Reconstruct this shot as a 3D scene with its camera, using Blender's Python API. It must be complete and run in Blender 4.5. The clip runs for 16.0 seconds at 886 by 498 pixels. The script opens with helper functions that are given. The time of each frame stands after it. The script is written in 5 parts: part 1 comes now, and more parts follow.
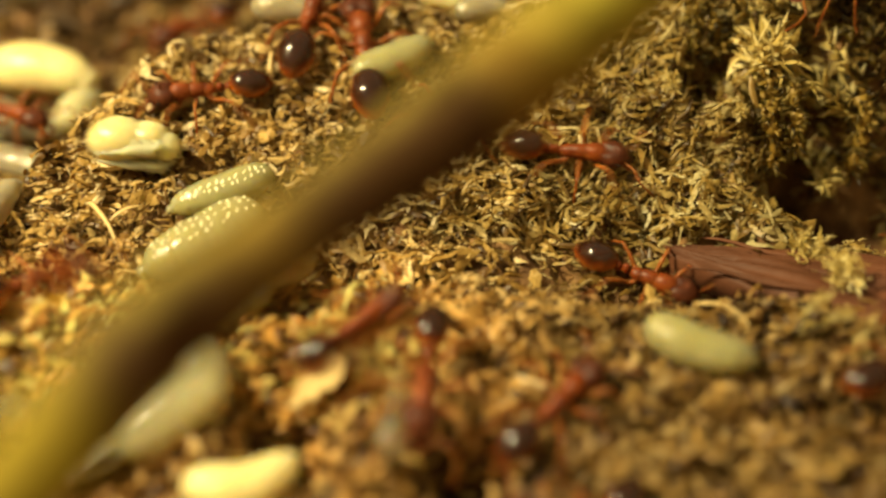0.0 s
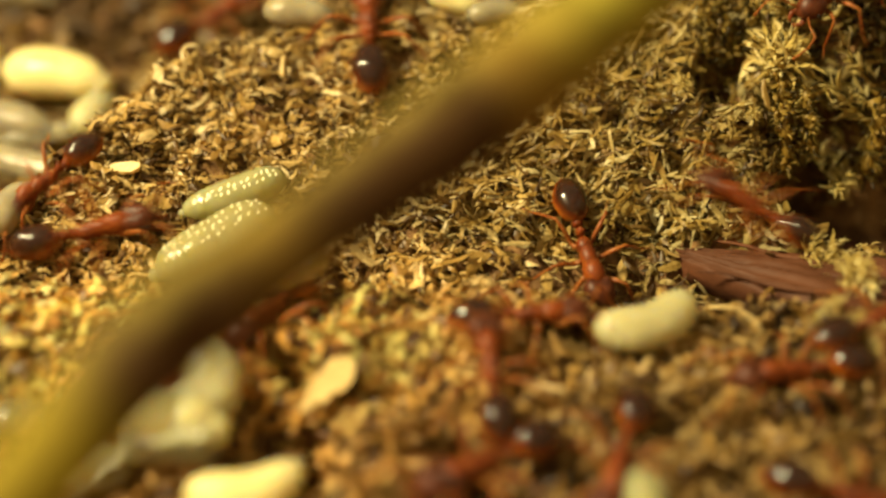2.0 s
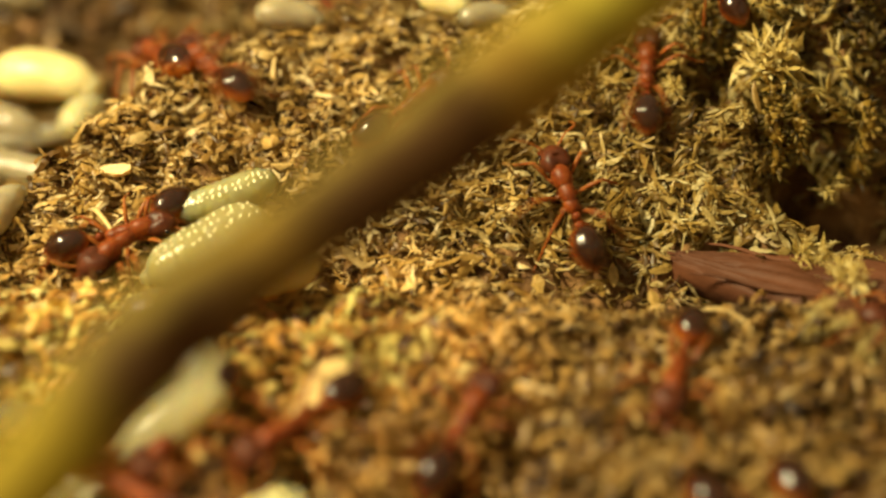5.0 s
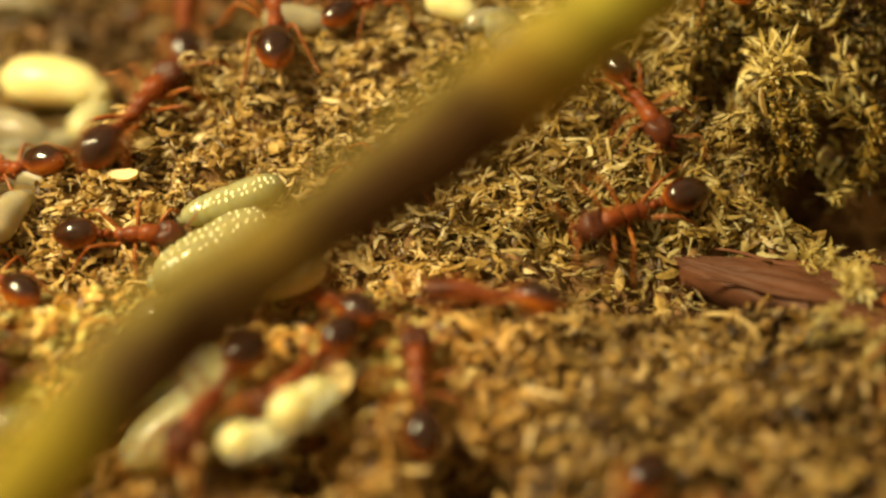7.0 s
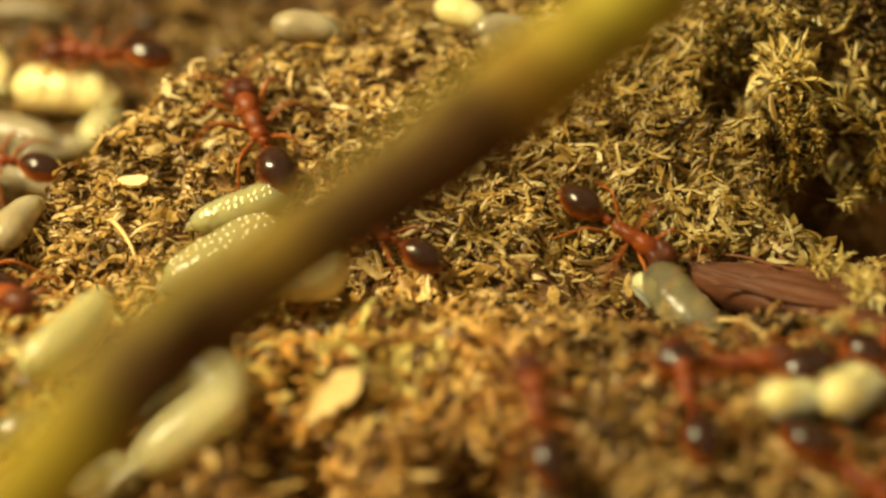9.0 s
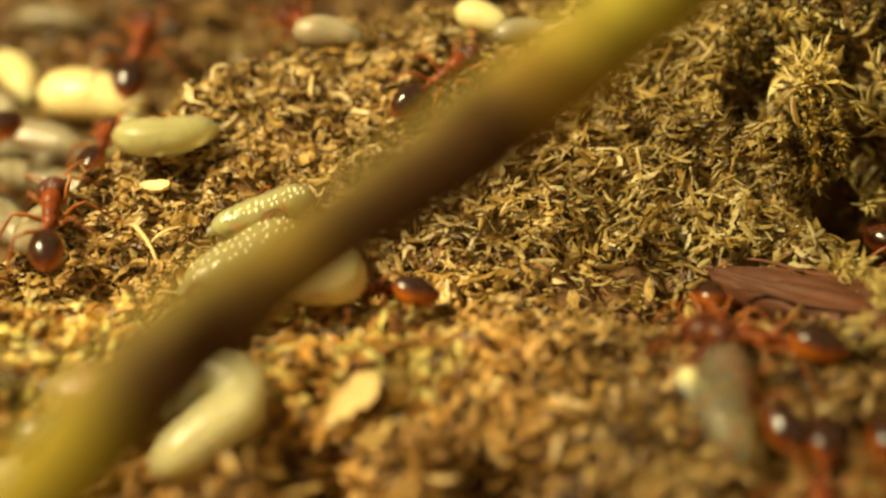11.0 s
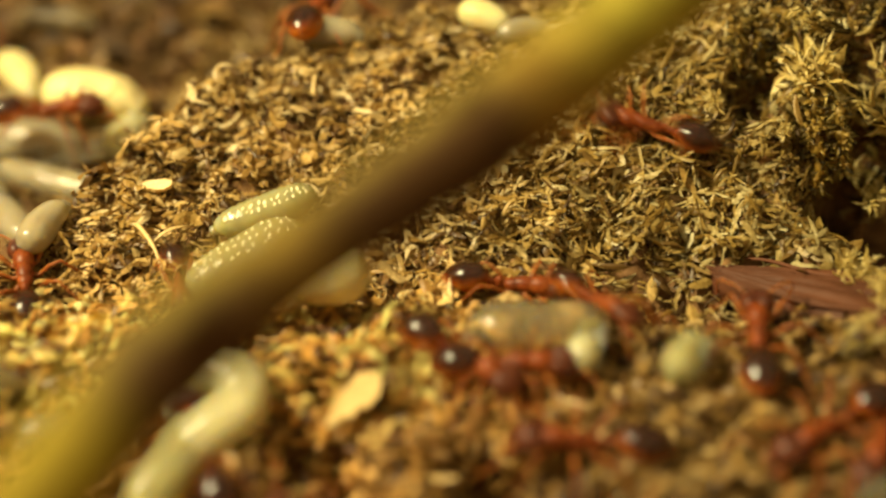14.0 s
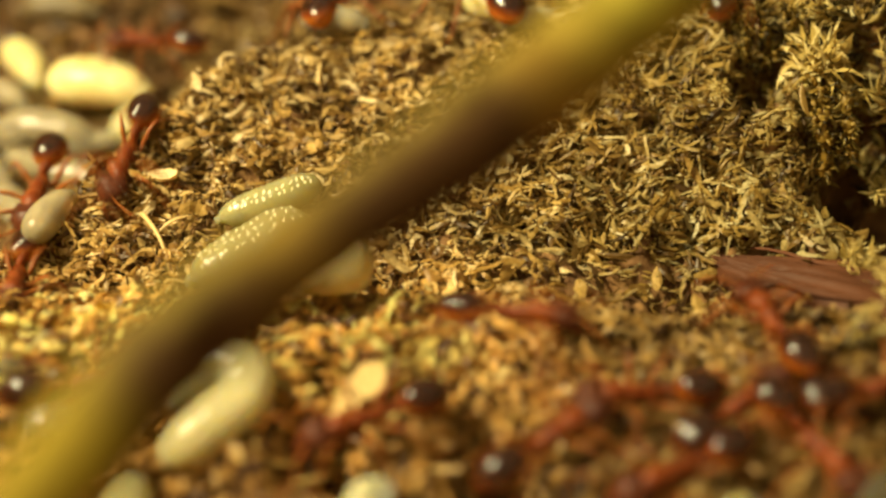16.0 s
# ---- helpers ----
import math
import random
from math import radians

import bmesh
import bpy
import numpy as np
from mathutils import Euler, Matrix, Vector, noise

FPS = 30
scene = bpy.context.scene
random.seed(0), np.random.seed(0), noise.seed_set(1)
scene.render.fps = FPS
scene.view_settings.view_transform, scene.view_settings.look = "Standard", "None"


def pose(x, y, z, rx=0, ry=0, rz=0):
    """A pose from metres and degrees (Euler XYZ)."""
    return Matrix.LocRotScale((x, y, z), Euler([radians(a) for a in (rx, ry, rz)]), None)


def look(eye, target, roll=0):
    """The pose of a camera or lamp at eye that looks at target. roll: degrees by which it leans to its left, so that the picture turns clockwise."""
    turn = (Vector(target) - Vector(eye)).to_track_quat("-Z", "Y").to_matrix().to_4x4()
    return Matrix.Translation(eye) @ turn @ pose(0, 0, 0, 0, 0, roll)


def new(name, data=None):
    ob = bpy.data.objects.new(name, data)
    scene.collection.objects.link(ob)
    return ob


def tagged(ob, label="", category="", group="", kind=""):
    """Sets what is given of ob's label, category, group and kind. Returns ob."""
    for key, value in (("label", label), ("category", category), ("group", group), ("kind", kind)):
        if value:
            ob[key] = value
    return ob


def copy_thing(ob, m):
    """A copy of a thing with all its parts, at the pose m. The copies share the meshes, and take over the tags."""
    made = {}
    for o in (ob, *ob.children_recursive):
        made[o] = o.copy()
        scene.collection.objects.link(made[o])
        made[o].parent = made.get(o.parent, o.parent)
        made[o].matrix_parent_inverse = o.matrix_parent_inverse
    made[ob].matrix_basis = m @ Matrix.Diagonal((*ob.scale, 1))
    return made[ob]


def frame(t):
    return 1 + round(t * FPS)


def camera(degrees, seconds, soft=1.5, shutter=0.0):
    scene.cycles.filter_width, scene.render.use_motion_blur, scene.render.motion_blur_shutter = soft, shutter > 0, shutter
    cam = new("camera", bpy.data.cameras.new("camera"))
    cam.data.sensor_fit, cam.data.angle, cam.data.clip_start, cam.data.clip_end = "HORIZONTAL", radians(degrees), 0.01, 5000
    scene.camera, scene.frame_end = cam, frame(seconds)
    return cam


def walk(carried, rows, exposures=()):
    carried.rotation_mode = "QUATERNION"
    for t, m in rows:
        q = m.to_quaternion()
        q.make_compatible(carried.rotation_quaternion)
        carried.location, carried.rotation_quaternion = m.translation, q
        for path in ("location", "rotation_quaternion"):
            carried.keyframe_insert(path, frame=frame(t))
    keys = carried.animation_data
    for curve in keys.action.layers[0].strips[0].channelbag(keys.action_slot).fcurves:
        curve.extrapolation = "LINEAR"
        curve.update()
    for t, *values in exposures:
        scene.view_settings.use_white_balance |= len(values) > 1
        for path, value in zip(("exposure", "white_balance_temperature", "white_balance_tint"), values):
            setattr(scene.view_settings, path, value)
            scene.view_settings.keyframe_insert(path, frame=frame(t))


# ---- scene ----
cam = camera(40.0, 16.0, soft=2.5, shutter=1.5)
# seconds, sideways and upward drift of the view (degrees), slide of the eye (mm)
DRIFT = [
    (0, 1.294, -1.051, -0.279, 0.226),
    (0.5, 0.809, -1.375, -0.174, 0.296),
    (1, 0.849, -1.658, -0.183, 0.357),
    (1.5, 0.606, -0.930, -0.131, 0.200),
    (2, 0.485, -0.809, -0.104, 0.174),
    (2.5, 0.445, -0.566, -0.096, 0.122),
    (3, 0.687, -0.323, -0.148, 0.070),
    (3.5, 0.849, -0.485, -0.183, 0.104),
    (4, 0.930, -0.606, -0.200, 0.131),
    (4.2, 1.092, -0.647, -0.235, 0.139),
    (6.3, 0.889, -0.485, -0.192, 0.104),
    (6.5, 0.566, -0.243, -0.122, 0.052),
    (7, 0.647, -0.283, -0.139, 0.061),
    (7.5, 0.202, -0.243, -0.044, 0.052),
    (8, -0.000, 0.081, 0.000, -0.017),
    (8.5, -0.000, 0.000, 0.000, -0.000),
    (9, -0.000, 0.121, 0.000, -0.026),
    (9.5, -0.382, 0.384, 0.082, -0.083),
    (10, -0.840, 0.115, 0.181, -0.025),
    (10.2, -1.032, 0.154, 0.222, -0.033),
    (12.3, -1.719, 0.692, 0.370, -0.149),
    (12.5, -1.872, 0.538, 0.404, -0.116),
    (13, -2.025, 0.538, 0.436, -0.116),
    (13.5, -1.795, 0.500, 0.387, -0.107),
    (14, -1.567, 0.384, 0.337, -0.083),
    (14.5, -1.490, 0.384, 0.321, -0.083),
    (15, -1.758, 0.653, 0.378, -0.141),
    (15.5, -1.986, 0.077, 0.428, -0.016),
    (16, -1.911, -0.346, 0.411, 0.074),
]
EYE = (0.0, -0.0255, 0.0255)
walk(cam, [(t, pose(*EYE, 45, 0, 0) @ pose(sx * 0.001, sy * 0.001, 0, pitch, -yaw, 0)) for t, yaw, pitch, sx, sy in DRIFT])
cam.data.dof.use_dof = True
cam.data.dof.focus_distance = 0.0372
cam.data.dof.aperture_fstop = 25.0

# ---- light ----
MM = 0.001
world = bpy.data.worlds.new("world")
scene.world = world
world.use_nodes = True
back = world.node_tree.nodes["Background"]
back.inputs[0].default_value = (1.0, 0.80, 0.40, 1)
back.inputs[1].default_value = 0.50

lamp_data = bpy.data.lights.new("desk_lamp", "AREA")
lamp_data.shape, lamp_data.size, lamp_data.size_y = "RECTANGLE", 0.012, 0.009
lamp_data.energy, lamp_data.color = 0.130, (1.0, 0.835, 0.445)
desk_lamp = new("desk_lamp_light", lamp_data)
desk_lamp.matrix_world = look((-0.045, 0.001, 0.058), (0, 0.002, 0))
scene.view_settings.exposure = 0.0


# ---- materials ----
class Mat:
    """A small wrapper to lay nodes."""

    def __init__(self, name):
        self.m = bpy.data.materials.new(name)
        self.m.use_nodes = True
        self.t = self.m.node_tree
        self.b = self.t.nodes["Principled BSDF"]

    def node(self, kind, **inputs):
        n = self.t.nodes.new(kind)
        for k, v in inputs.items():
            n.inputs[k.replace("_", " ")].default_value = v
        return n

    def link(self, a, b):
        self.t.links.new(a, b)

    def coord(self):
        return self.node("ShaderNodeTexCoord").outputs["Object"]

    def noise(self, scale, detail=4.0, at=None):
        n = self.node("ShaderNodeTexNoise", Scale=scale, Detail=detail)
        self.link(at or self.coord(), n.inputs["Vector"])
        return n.outputs["Fac"]

    def ramp(self, fac, stops):
        n = self.node("ShaderNodeValToRGB")
        e = n.color_ramp.elements
        while len(e) < len(stops):
            e.new(0.5)
        for el, (p, c) in zip(e, stops):
            el.position, el.color = p, (*c, 1)
        self.link(fac, n.inputs[0])
        return n.outputs[0]

    def mix(self, fac, a, b, mode="MIX"):
        n = self.t.nodes.new("ShaderNodeMix")
        n.data_type, n.blend_type, n.clamp_result = "RGBA", mode, mode == "MULTIPLY"
        for socket, v in ((n.inputs[0], fac), (n.inputs[6], a), (n.inputs[7], b)):
            if hasattr(v, "is_linked"):
                self.link(v, socket)
            else:
                socket.default_value = v if isinstance(v, float) else (*v, 1)
        return n.outputs[2]

    def bump(self, fac, strength, depth):
        n = self.node("ShaderNodeBump", Strength=strength, Distance=depth)
        self.link(fac, n.inputs["Height"])
        self.link(n.outputs[0], self.b.inputs["Normal"])

    def set(self, color=None, **values):
        if color is not None:
            if hasattr(color, "is_linked"):
                self.link(color, self.b.inputs["Base Color"])
            else:
                self.b.inputs["Base Color"].default_value = (*color, 1)
        for k, v in values.items():
            s = self.b.inputs[k.replace("_", " ")]
            if hasattr(v, "is_linked"):
                self.link(v, s)
            else:
                s.default_value = v
        return self.m


def chip_material(name, stops, stain, tint=None, single=False):
    """Flakes that differ one by one; tint: a mossy cast that comes in towards +x, over browner chips in front with
    light and shade painted in.
    """
    m = Mat(name)
    pick = (m.node("ShaderNodeObjectInfo").outputs["Random"] if single else m.node("ShaderNodeNewGeometry").outputs["Random Per Island"])
    base = m.ramp(pick, stops)
    if tint:
        sep, side = m.node("ShaderNodeSeparateXYZ"), m.node("ShaderNodeMapRange")
        m.link(m.coord(), sep.inputs[0])
        for k, v in (("From Min", -0.003), ("From Max", 0.007), ("To Min", 0.0), ("To Max", 1.0)):
            side.inputs[k].default_value = v
        m.link(sep.outputs["X"], side.inputs["Value"])
        back = m.node("ShaderNodeMapRange")
        for k, v in (("From Min", -0.0035), ("From Max", 0.0005), ("To Min", 0.0), ("To Max", 1.0)):
            back.inputs[k].default_value = v
        m.link(sep.outputs["Y"], back.inputs["Value"])
        cast = m.mix(side.outputs[0], (1.0, 1.0, 1.0), tint)
        near = m.node("ShaderNodeMapRange")
        for k, v in (("From Min", -0.002), ("From Max", 0.004), ("To Min", 0.0), ("To Max", 1.0)):
            near.inputs[k].default_value = v
        m.link(sep.outputs["X"], near.inputs["Value"])
        edge = m.node("ShaderNodeMapRange")
        for k, v in (("From Min", -0.0085), ("From Max", -0.0055), ("To Min", 0.0), ("To Max", 1.0)):
            edge.inputs[k].default_value = v
        m.link(sep.outputs["Y"], edge.inputs["Value"])
        # brightness of the front put into the colour: lighter left, darker right and nearest
        front = m.mix(edge.outputs[0], (0.95, 0.82, 0.68), (1.8, 1.6, 1.35))
        cast = m.mix(back.outputs[0], m.mix(near.outputs[0], front, (0.82, 0.78, 0.74)), cast)
        base = m.mix(1.0, base, cast, "MULTIPLY")
    patch = m.ramp(m.noise(420.0, 3.0), ((0.40, stain), (0.60, (1, 1, 1))))
    base = m.mix(0.75, base, patch, "MULTIPLY")
    grain = m.ramp(m.noise(8000.0, 3.0), ((0.3, (0.68, 0.62, 0.55)), (0.65, (1.0, 1.0, 1.0))))
    base = m.mix(0.8, base, grain, "MULTIPLY")
    m.bump(m.noise(9000.0, 3.0), 0.5, 0.00004)
    m.set(base, Roughness=0.42)
    m.b.inputs["Specular IOR Level"].default_value = 0.45
    thin, both = m.node("ShaderNodeBsdfTranslucent"), m.node("ShaderNodeMixShader", Fac=0.32)
    m.link(base, thin.inputs["Color"])
    m.link(m.b.outputs[0], both.inputs[1])
    m.link(thin.outputs[0], both.inputs[2])
    m.link(both.outputs[0], m.t.nodes["Material Output"].inputs["Surface"])
    return m.m


def soil_material():
    m = Mat("dark_frass_soil")
    c = m.ramp(m.noise(900.0, 6.0), ((0.3, (0.075, 0.034, 0.011)), (0.55, (0.20, 0.100, 0.031)), (0.75, (0.33, 0.185, 0.060))))
    m.bump(m.noise(2600.0, 6.0), 0.9, 0.0002)
    return m.set(c, Roughness=0.85)


def chitin_material(name, low, mid, high, rough=0.42, weight=0.15):
    m = Mat(name)
    n = m.noise(1500.0, 4.0)
    c = m.ramp(n, ((0.35, low), (0.55, mid), (0.75, high)))
    m.bump(m.noise(7000.0, 3.0), 0.25, 0.00003)
    m.set(c, Roughness=rough, Coat_Weight=0.02, Coat_Roughness=0.25, Subsurface_Weight=weight, Subsurface_Scale=0.0003)
    m.b.inputs["Subsurface Radius"].default_value = (1.0, 0.5, 0.15)
    m.b.inputs["Specular IOR Level"].default_value = 0.2
    return m.m


def gaster_material():
    """Amber with a dark brown back and faint bands."""
    m = Mat("banded_amber_gaster")
    sep = m.node("ShaderNodeSeparateXYZ")
    m.link(m.coord(), sep.inputs[0])
    up = m.node("ShaderNodeMapRange")
    for k, v in (("From Min", -0.0003), ("From Max", 0.00038), ("To Min", 0.0), ("To Max", 1.0)):
        up.inputs[k].default_value = v
    m.link(sep.outputs["Z"], up.inputs["Value"])
    wave = m.node("ShaderNodeTexWave", Scale=330.0, Distortion=0.6, Detail=2.0)
    m.link(m.coord(), wave.inputs["Vector"])
    band = m.ramp(wave.outputs["Fac"], ((0.0, (0.55, 0.5, 0.5)), (0.45, (1, 1, 1))))
    c = m.ramp(up.outputs[0], ((0.0, (0.54, 0.175, 0.012)), (0.42, (0.36, 0.100, 0.009)), (0.66, (0.13, 0.028, 0.005)), (0.88, (0.025, 0.007, 0.003))))
    c = m.mix(0.45, c, band, "MULTIPLY")
    m.set(c, Roughness=0.18, Coat_Weight=0.0, Specular_IOR_Level=0.5, Subsurface_Weight=0.4, Subsurface_Scale=0.0005)
    m.b.inputs["Subsurface Radius"].default_value = (1.0, 0.35, 0.06)
    return m.m


def brood_material(name, pale, deep, weight=0.8, rough=0.36, clear=0.0):
    m = Mat(name)
    c = m.ramp(m.noise(700.0, 3.0), ((0.35, deep), (0.65, pale)))
    m.bump(m.noise(4200.0, 4.0), 0.5, 0.00006)
    m.set(c, Roughness=rough, Coat_Weight=0.12, Coat_Roughness=0.25, Subsurface_Weight=weight, Subsurface_Scale=0.0014, Transmission_Weight=clear, IOR=1.36)
    m.b.inputs["Subsurface Radius"].default_value = (1.0, 0.8, 0.4)
    return m.m


def wood_material(name, a, b, stretch, scale=900.0, rough=0.6):
    m = Mat(name)
    mp = m.node("ShaderNodeMapping")
    mp.inputs["Scale"].default_value = stretch
    m.link(m.coord(), mp.inputs["Vector"])
    n = m.noise(scale, 6.0, mp.outputs[0])
    c = m.ramp(n, ((0.3, a), (0.7, b)))
    m.bump(n, 0.7, 0.00016)
    return m.set(c, Roughness=rough)


def twig_material():
    """Olive bark, dark brown round the joints, with light painted along its upper side."""
    m = Mat("olive_twig_bark")
    sep = m.node("ShaderNodeSeparateXYZ")
    at = m.coord()
    m.link(at, sep.inputs[0])
    zone = m.node("ShaderNodeMapRange")
    for k, v in (("From Min", -0.012), ("From Max", 0.012), ("To Min", 0.0), ("To Max", 1.0)):
        zone.inputs[k].default_value = v
    m.link(sep.outputs["X"], zone.inputs["Value"])
    olive, dim, brown, tan = (0.29, 0.245, 0.028), (0.215, 0.16, 0.010), (0.054, 0.024, 0.005), (0.22, 0.135, 0.018)
    c = m.ramp(zone.outputs[0], ((0.0, dim), (0.25, dim), (0.30, brown), (0.37, brown), (0.43, (0.13, 0.075, 0.010)), (0.49, brown), (0.61, brown), (0.655, tan), (0.74, olive), (1.0, olive)))
    # paler tan mixed in on the upward side, standing in for lamplight
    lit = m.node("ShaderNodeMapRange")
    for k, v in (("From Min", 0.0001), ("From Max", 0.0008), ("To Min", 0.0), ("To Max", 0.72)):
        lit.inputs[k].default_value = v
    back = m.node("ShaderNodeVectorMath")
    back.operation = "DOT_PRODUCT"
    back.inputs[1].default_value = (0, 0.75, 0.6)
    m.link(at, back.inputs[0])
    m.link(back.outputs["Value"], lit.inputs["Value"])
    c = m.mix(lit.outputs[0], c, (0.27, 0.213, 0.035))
    fleck = m.ramp(m.noise(1400.0, 5.0), ((0.3, (0.5, 0.45, 0.4)), (0.65, (1, 1, 1))))
    c = m.mix(0.8, c, fleck, "MULTIPLY")
    m.bump(m.noise(3000.0, 4.0), 0.4, 0.00008)
    m.b.inputs["Specular IOR Level"].default_value = 0.15
    return m.set(c, Roughness=0.75)


STRAW = chip_material("straw_coloured_chips", (
    (0.0, (0.09, 0.044, 0.012)), (0.16, (0.24, 0.130, 0.032)), (0.34, (0.50, 0.310, 0.076)),
    (0.58, (0.68, 0.465, 0.145)), (0.80, (0.80, 0.61, 0.27)), (1.0, (0.87, 0.74, 0.44))), (0.42, 0.36, 0.20), (0.91, 0.99, 0.98))
BROWN = chip_material("brown_chips", (
    (0.0, (0.06, 0.032, 0.012)), (0.5, (0.23, 0.13, 0.042)), (0.85, (0.40, 0.25, 0.085)), (1.0, (0.58, 0.41, 0.17))), (0.4, 0.36, 0.25))
GRIT = chip_material("sandy_wood_crumbs", (
    (0.0, (0.045, 0.021, 0.008)), (0.32, (0.14, 0.070, 0.020)), (0.46, (0.43, 0.26, 0.070)), (0.72, (0.70, 0.48, 0.155)), (1.0, (0.88, 0.69, 0.32))), (0.55, 0.46, 0.34), (1.0, 1.0, 1.0))
MOSS = chip_material("yellow_green_moss", (
    (0.0, (0.035, 0.022, 0.006)), (0.45, (0.10, 0.070, 0.013)), (0.85, (0.26, 0.19, 0.035)), (1.0, (0.58, 0.46, 0.15))), (0.6, 0.55, 0.3))
FROND = chip_material("pale_moss_fronds", ((0.0, (0.60, 0.46, 0.12)), (0.4, (0.82, 0.68, 0.26)), (1.0, (0.92, 0.84, 0.48))), (0.8, 0.75, 0.55))
YELLOW = chip_material("yellow_moss", ((0.0, (0.30, 0.19, 0.028)), (0.5, (0.44, 0.30, 0.055)), (1.0, (0.60, 0.44, 0.12))), (0.75, 0.65, 0.45))
SOIL = soil_material()
RED = chitin_material("red_amber_chitin", (0.11, 0.022, 0.005), (0.185, 0.041, 0.007), (0.28, 0.074, 0.011), 0.42, 0.4)
HEAD = chitin_material("dark_red_chitin", (0.045, 0.012, 0.006), (0.085, 0.022, 0.008), (0.14, 0.038, 0.011))
LEG = chitin_material("leg_chitin", (0.15, 0.043, 0.009), (0.23, 0.074, 0.015), (0.33, 0.12, 0.024), 0.35, 0.4)
EYE_BLACK = Mat("black_eye").set((0.012, 0.009, 0.008), Roughness=0.2)
GASTER = gaster_material()
INNARDS = brood_material("cloudy_larva_gut", (0.42, 0.41, 0.23), (0.29, 0.29, 0.16), 0.8, 0.6)
LARVA = brood_material("translucent_larva_skin", (0.69, 0.65, 0.35), (0.55, 0.52, 0.26), 0.95, 0.16, 0.62)
CREAM = brood_material("cream_larva_skin", (0.70, 0.62, 0.32), (0.60, 0.52, 0.25), 0.95, 0.25, 0.15)
GUT = brood_material("greyish_larva_skin", (0.82, 0.76, 0.52), (0.70, 0.64, 0.42), 0.9, 0.12, 0.9)
DULL = brood_material("dull_larva_skin", (0.69, 0.64, 0.38), (0.55, 0.51, 0.29), 0.9, 0.22, 0.35)
PUPA = brood_material("cream_pupa_skin", (0.78, 0.67, 0.35), (0.71, 0.60, 0.28), 0.7, 0.25, 0.08)
PALE = brood_material("milky_grey_brood_skin", (0.54, 0.48, 0.33), (0.38, 0.33, 0.22), 0.9, 0.14, 0.5)
# brood skin coloured darker to stand in for weak light behind the heap
SHADED = brood_material("shaded_brood_skin", (0.17, 0.135, 0.07), (0.12, 0.09, 0.045), 0.7, 0.4)
# tubercles coloured pale so that they read as glints on the bumpy skin
BEAD = Mat("glint_tubercle").set((0.92, 0.87, 0.62), Roughness=0.12)
BARK = wood_material("red_brown_bark", (0.045, 0.017, 0.009), (0.150, 0.056, 0.026), (0.06, 1.0, 1.0), 900.0)
BARK.node_tree.nodes["Principled BSDF"].inputs["Specular IOR Level"].default_value = 0.2
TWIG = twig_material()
FLAKE = chip_material("pale_wood_flake", ((0.0, (0.88, 0.68, 0.31)), (1.0, (0.92, 0.74, 0.37))), (0.95, 0.94, 0.9))
CHIP = chip_material("pale_loose_chip", ((0.0, (0.44, 0.29, 0.08)), (0.5, (0.62, 0.44, 0.15)), (1.0, (0.78, 0.62, 0.30))), (0.6, 0.5, 0.3), None, True)
BOX = wood_material("pale_box_wood", (0.30, 0.19, 0.09), (0.44, 0.30, 0.15), (0.1, 1.0, 1.0), 300.0)


# ---- the lie of the land, all in millimetres ----
RIDGE_X = (-40, -17, -13.3, -12.3, -9.5, -6, -2.6, 2, 6, 40)
RIDGE_Y = (-6, -3.5, 0.2, 2.6, 6.3, 8.2, 9.9, 10.2, 9.5, 9.0)
FRONT_Y = (-60, -10, -6.5, -4.2, -2.8, -1.2, 0.2, 12, 30)
FRONT_Z = (-0.6, 0.0, 0.35, 0.5, 0.05, -1.15, -0.75, 1.75, 1.9)
PITS = ((8.9, 5.9, 1.1, 0.5), (9.7, 5.1, 0.8, 0.4), (8.5, 6.8, 0.7, 0.4), (10.0, 6.9, 1.0, 0.5), (-3.5, -7.8, 3.8, 0.62), (0.9, -8.3, 3.6, 0.7), (-3.75, -5.5, 1.2, 0.35), (9.2, 2.9, 1.2, 0.5), (11.9, 3.9, 1.6, 0.7), (12.6, 5.3, 2.2, 0.8), (8.9, 0.55, 0.7, 0.5), (11.9, 2.5, 2.6, 0.95), (14.6, 3.4, 3.2, 1.7), (11.7, 4.6, 2.4, 0.75), (18.5, 6.0, 3.0, 2.2), (14.4, 2.4, 1.5, 1.1), (9.55, 5.9, 1.8, 0.75), (12.3, 6.4, 2.4, 0.9), (13.2, 4.1, 1.6, 0.8))
MOUNDS = ((12.8, 8.2, 2.7, 3.4), (-9.5, -8.6, -0.5, 2.0), (6.5, 6.0, 0.5, 3.0), (18.0, -3.0, -1.0, 3.0), (6.5, -1.3, -0.7, 2.2))


def smooth(a, b, v):
    s = np.clip((v - a) / (b - a), 0, 1)
    return s * s * (3 - 2 * s)


def base(x, y, hollows=True):
    x, y = np.asarray(x, float), np.asarray(y, float)
    ridge = sum(np.interp(x + d, RIDGE_X, RIDGE_Y) for d in (-1.0, 0.0, 1.0)) / 3
    z = sum(np.interp(y + d, FRONT_Y, FRONT_Z) for d in (-0.5, 0.0, 0.5)) / 3
    top = np.interp(ridge, FRONT_Y, FRONT_Z)
    far = smooth(0, 4.5, y - ridge)
    z = np.where(y > ridge, top * (1 - far) - 4.5 * far, z)
    z = z + 0.05 * np.clip(y - 22, 0, 60)
    for px, py, h, r in MOUNDS:
        z = z + h * np.exp(-((x - px) ** 2 + (y - py) ** 2) / (2 * r * r))
    for px, py, h, r in PITS if hollows else PITS[7:]:
        z = z - h * np.exp(-((x - px) ** 2 + (y - py) ** 2) / (2 * r * r))
    return z


